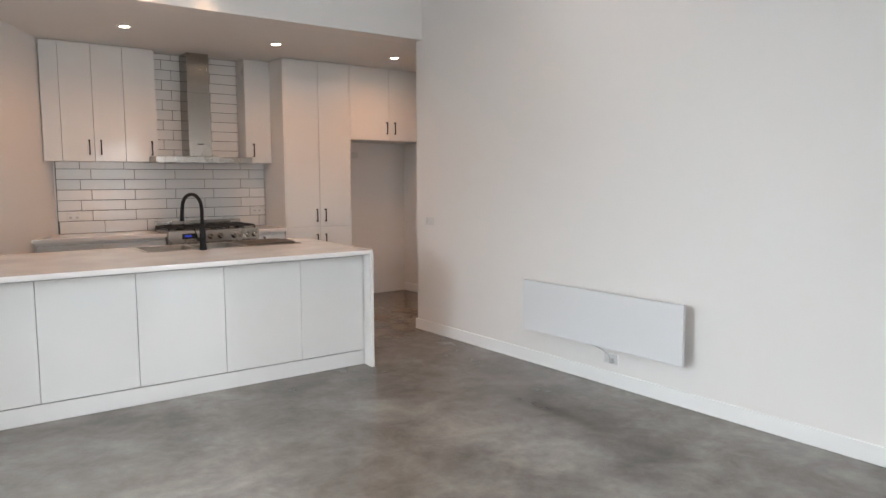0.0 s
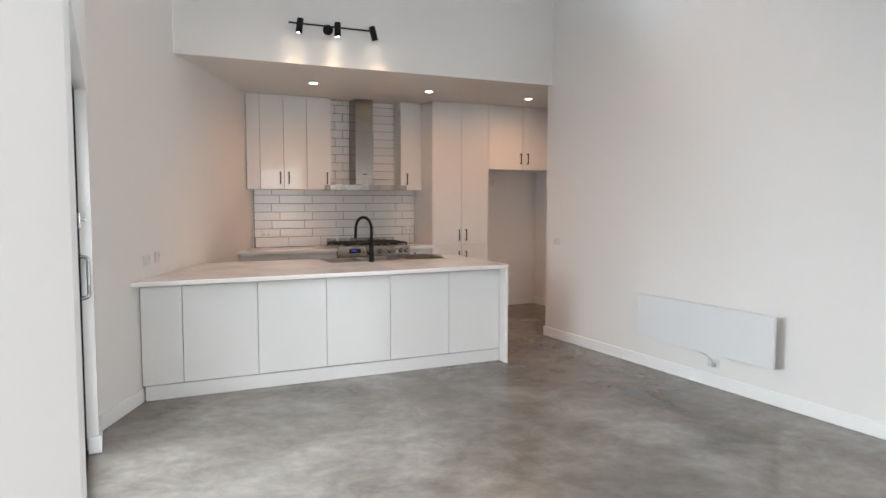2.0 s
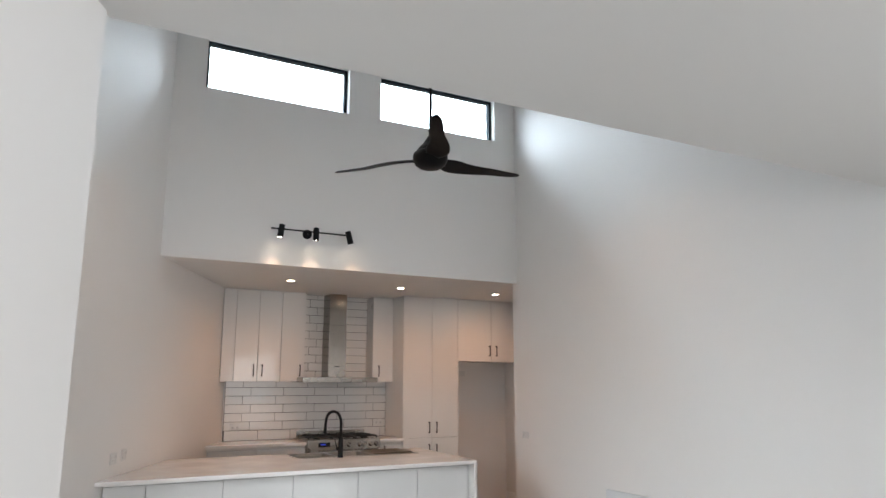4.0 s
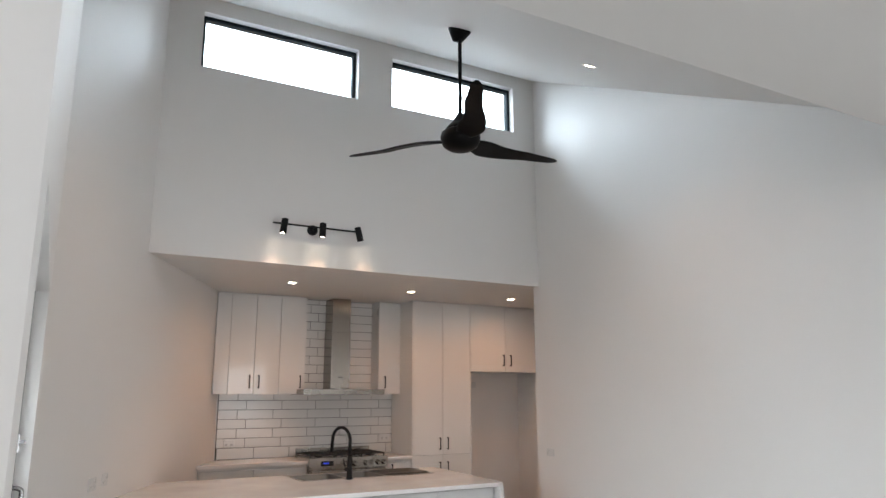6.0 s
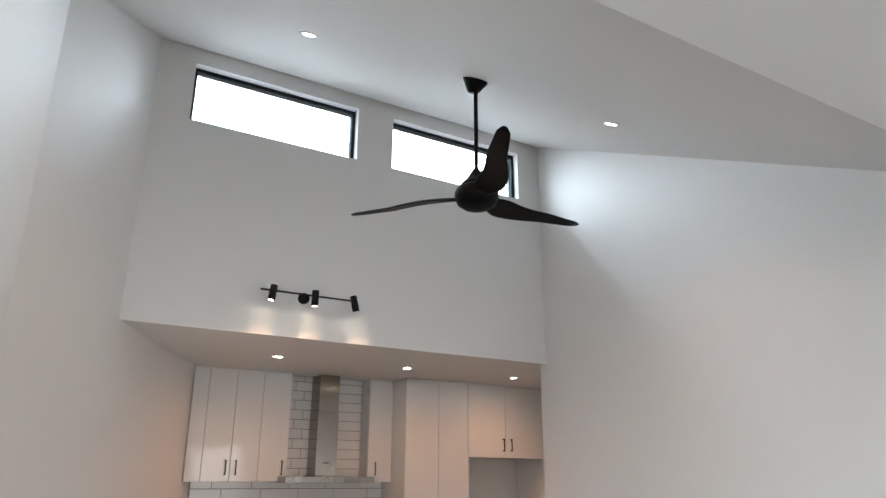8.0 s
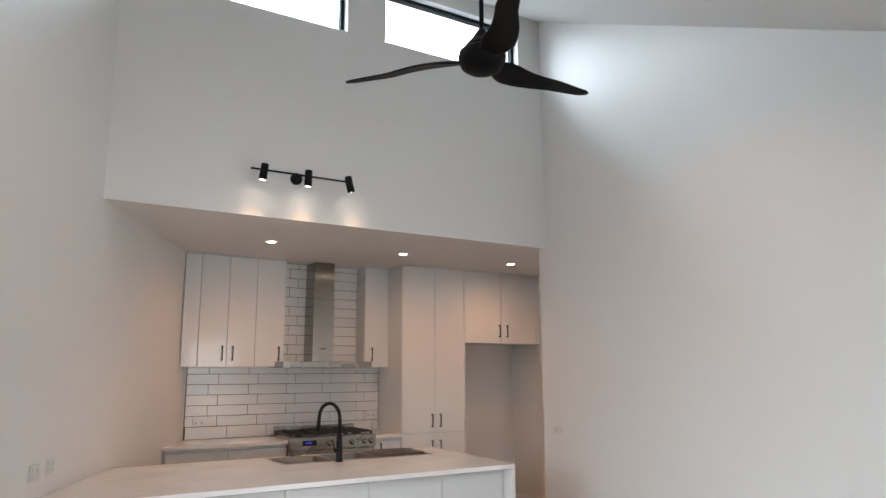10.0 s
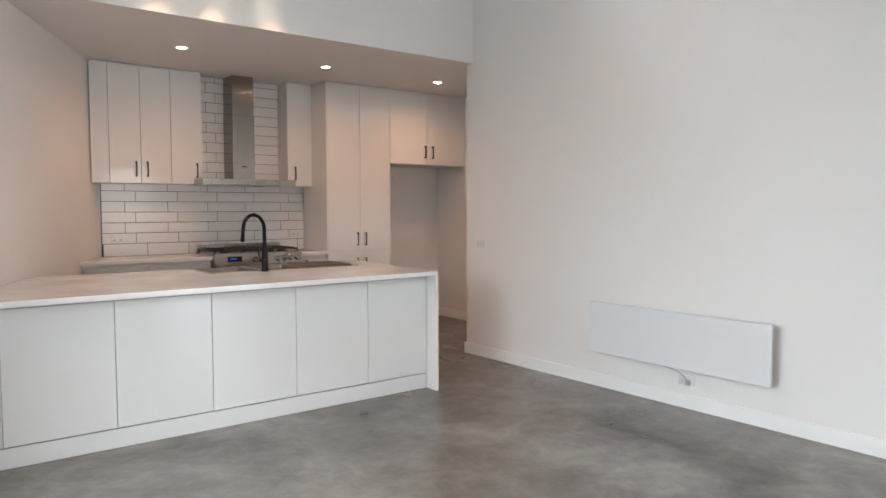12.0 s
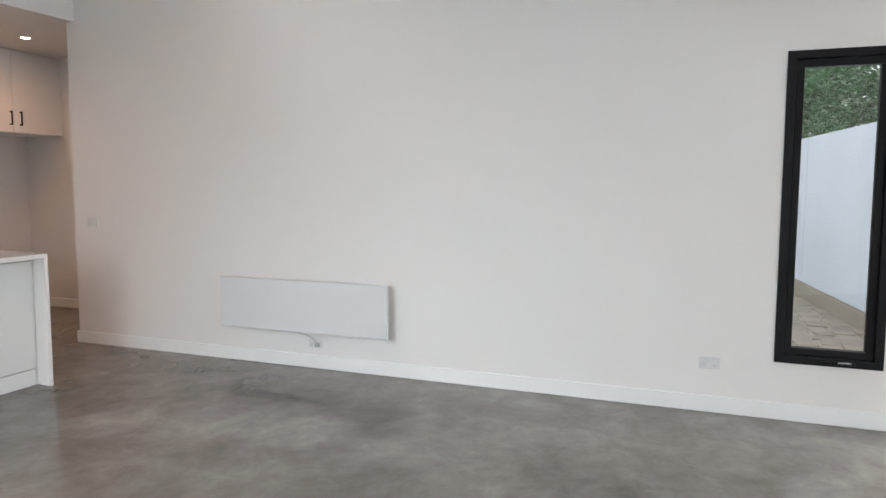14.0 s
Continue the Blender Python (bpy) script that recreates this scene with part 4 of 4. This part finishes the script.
for hx, d in HEADS:
    d = Vector(d).normalized()
    o = Vector((hx, -0.132, 3.0))
    q = d.to_track_quat("Z", "Y").to_matrix().to_4x4()
    h = part("spot_head", lathe(bmesh.new(), [(0.020, -0.062), (0.028, -0.058), (0.029, 0.066), (0.025, 0.066), (0.024, 0.056)], o, 24, q), BLACK, tr, "black cylinder spot")
    part("lens", lathe(bmesh.new(), [(0.0235, 0.0565), (0.0235, 0.060), (0.020, 0.062)], o, 20, q), LAMP, h, "lit lens")
    spot("spot_beam", o + d * 0.072, o + d, 7, 75, 0.7, 0.02, (1.0, 0.62, 0.38))

# recessed downlights


def downlight(x, y, z, m=Matrix()):
    o = thing("downlight", (x, y, z), "small round recessed downlight, switched on", "downlight", "ceiling downlights")
    part("trim_ring", lathe(bmesh.new(), [(0.056, -0.0005), (0.055, -0.004), (0.050, -0.005), (0.040, -0.004), (0.0365, -0.0005)], (x, y, z), 32, m), PLASTIC, o, "white trim ring")
    part("lens", lathe(bmesh.new(), [(0.036, -0.001), (0.036, -0.003), (0.028, -0.005), (0.014, -0.006)], (x, y, z), 28, m), LAMP, o, "lit lens")


for x in (-2.325, -0.998, 0.321):
    downlight(x, 0.963, SOFFIT)
for x, y in ((-1.10, -2.16), (-3.18, -1.87)):
    downlight(x, y, rake(y), tilt)

# ---- outside ----
bm = bmesh.new()
S, H = 400, -0.13
for x0, x1, y0, y1 in ((-S, S, -S, S),):
    bm.faces.new([bm.verts.new(c) for c in ((x0, y0, H), (x1, y0, H), (x1, y1, H), (x0, y1, H))])
solo("ground", bm, EARTH, "bare dry earth round the house", "ground", "structure")
GA, GB = Vector((1.2, -6.79, 0)), Vector((11.0, -5.40, 0))
gd = (GB - GA).normalized()
GW = Matrix.Translation(GA) @ Matrix(((gd.x, -gd.y, 0, 0), (gd.y, gd.x, 0, 0), (0, 0, 1, 0), (0, 0, 0, 1)))
GL = (GB - GA).length
gw = thing("garden_wall", GA, "tall pale rendered garden wall on a concrete plinth", "garden wall")
k = 0
u = 0.0
while u < GL - 0.1:
    part("wall_panel", solid(u + 0.004, min(u + 2.39, GL), -0.18, -0.02, 0.09, 2.0, 0.006, GW), RENDER, gw)
    u += 2.4
part("plinth", solid(0, GL, -0.24, 0.03, -0.13, 0.09, 0.012, GW), PLINTH, gw, "stained raw concrete plinth")
part("rail", solid(0, GL, -0.022, -0.012, 0.93, 0.945, 0.0, GW), RENDER, gw)

random.seed(4)
pv = solo("pavement", solid(0.14, 10, -7.6, -3.6, -0.128, -0.104), PAVE, "sandy bed under uneven stone paving", "paving", "structure")
y = -6.75
while y < -4.6:
    x = 2.2 + random.uniform(0, 0.15)
    while x < 7.6:
        w, d = random.uniform(0.16, 0.34), random.uniform(0.15, 0.2)
        turn_z = Matrix.Translation((x + w / 2, y + d / 2, 0)) @ Matrix.Rotation(random.uniform(-0.25, 0.25), 4, "Z")
        part("paving_stone", solid(-w / 2 + 0.003, w / 2 - 0.003, -d / 2, d / 2, -0.103, -0.09 + random.uniform(-0.006, 0.006), 0.006, turn_z), PAVE, pv)
        x += w
    y += 0.205


def tree(x, y, h, spread, seed):
    rnd = random.Random(seed)
    t = thing("tree", (x, y, -0.13), "leafy green garden tree behind the rendered wall", "tree", "trees behind the wall")
    bm = bmesh.new()
    top = Vector((x + rnd.uniform(-0.3, 0.3), y + rnd.uniform(-0.3, 0.3), h * 0.75))
    tube(bm, [(x, y, -0.14), (x + 0.05, y, h * 0.2), tuple((Vector((x, y, h * 0.2)) + top) / 2), tuple(top)], [0.14, 0.11, 0.08, 0.03], 9)
    tips = [top]
    for i in range(9):
        z0 = h * rnd.uniform(0.2, 0.55)
        a = rnd.uniform(0, math.tau)
        tip = Vector((x + math.cos(a) * spread * rnd.uniform(0.5, 0.95), y + math.sin(a) * spread * rnd.uniform(0.5, 0.95), z0 + h * rnd.uniform(0.08, 0.35)))
        tube(bm, [(x, y, z0), tuple((Vector((x, y, z0)) + tip) / 2 + Vector((0, 0, 0.15))), tuple(tip)], [0.05, 0.035, 0.012], 6)
        tips.append(tip)
    part("trunk", bm, BARK, t, "grey branching trunk")
    verts, faces = [], []
    clumps = []
    for tip in tips:
        for j in range(14):
            clumps.append((tip + Vector((rnd.gauss(0, 0.5), rnd.gauss(0, 0.5), rnd.gauss(0, 0.4))), rnd.uniform(0.16, 0.42)))
    for c, r in clumps:
        for j in range(int(150 * r / 0.3)):
            d = Vector((rnd.gauss(0, 1), rnd.gauss(0, 1), rnd.gauss(0, 0.8))).normalized()
            p = c + d * r * rnd.uniform(0.5, 1.05)
            a = Vector((rnd.gauss(0, 1), rnd.gauss(0, 1), rnd.gauss(0, 0.5))).normalized()
            n = d + Vector((0, 0, 0.5))
            b = a.cross(n).normalized() * rnd.uniform(0.018, 0.032)
            a = a * rnd.uniform(0.04, 0.075)
            i = len(verts)
            verts += [p - a, p + b, p + a, p - b]
            faces.append((i, i + 1, i + 2, i + 3))
    me = bpy.data.meshes.new("crown")
    base = Vector((x, y, -0.13))
    me.from_pydata([tuple(v - base) for v in verts], [], faces)
    me.materials.append(LEAF)
    ob = new("crown", me)
    ob.parent = t
    tagged(ob, "uneven crown of small green leaves")


for i, (x, y, h, s) in enumerate(((3.6, -9.2, 4.2, 1.5), (6.2, -9.0, 4.6, 1.7), (8.9, -8.7, 4.8, 1.8), (12.6, -7.4, 4.6, 1.8), (14.2, -4.6, 4.6, 1.9), (10.4, -10.6, 5.4, 2.2), (15.6, -7.0, 5.4, 2.2))):
    tree(x, y, h, s, 11 + i)

# ---- splashback ----
sb = solo("splashback", solid(-2.735, -0.675, BACK - 0.0115, BACK - 0.0003, RB + 0.0005, 1.62), GROUT, "dark grouted tiled splashback behind the cooker", "splashback", "structure", loc=(-1.7, BACK, 0.9))
gb = part("grout_bed", solid(-1.852, -0.959, BACK - 0.0114, BACK - 0.0004, 1.6202, SOFFIT - 0.0005), GROUT, sb)
GAP = 0.0045
LONG = 0.395
shapes = {}
ROWS = [(RB + 0.0008, 1.036)] + [(1.036 + 0.1 * i, 1.136 + 0.1 * i) for i in range(17)]
for row, (z0, z1) in enumerate(ROWS):
    if z0 > SOFFIT - 0.02:
        break
    z1 = min(z1, SOFFIT - 0.001)
    lo, hi = (-2.733, -0.676) if z1 < 1.65 else (-1.852, -0.959)
    off = -2.329 if row == 0 else (-2.431 if row % 2 else -2.527)
    x = off - LONG * 3
    while x < hi:
        a, b = max(x, lo), min(x + LONG, hi)
        if b - a > 0.02:
            key = (round(b - a, 3), round(z1 - z0, 3))
            if key not in shapes:
                bm = solid(-key[0] / 2 + GAP / 2, key[0] / 2 - GAP / 2, -0.0045, 0.0, -key[1] / 2 + GAP / 2, key[1] / 2 - GAP / 2)
                bmesh.ops.bevel(bm, geom=[e for e in bm.edges if all(v.co.y < -0.003 for v in e.verts)], offset=0.0018, segments=1, affect="EDGES")
                shapes[key] = mesh_of("tile", bm, TILE, (0, 0, 0))
            t = new("tile", shapes[key])
            t.parent = sb
            t.location = Vector(((a + b) / 2, BACK - 0.0116, (z0 + z1) / 2)) - Vector((-1.7, BACK, 0.9))
        x += LONG
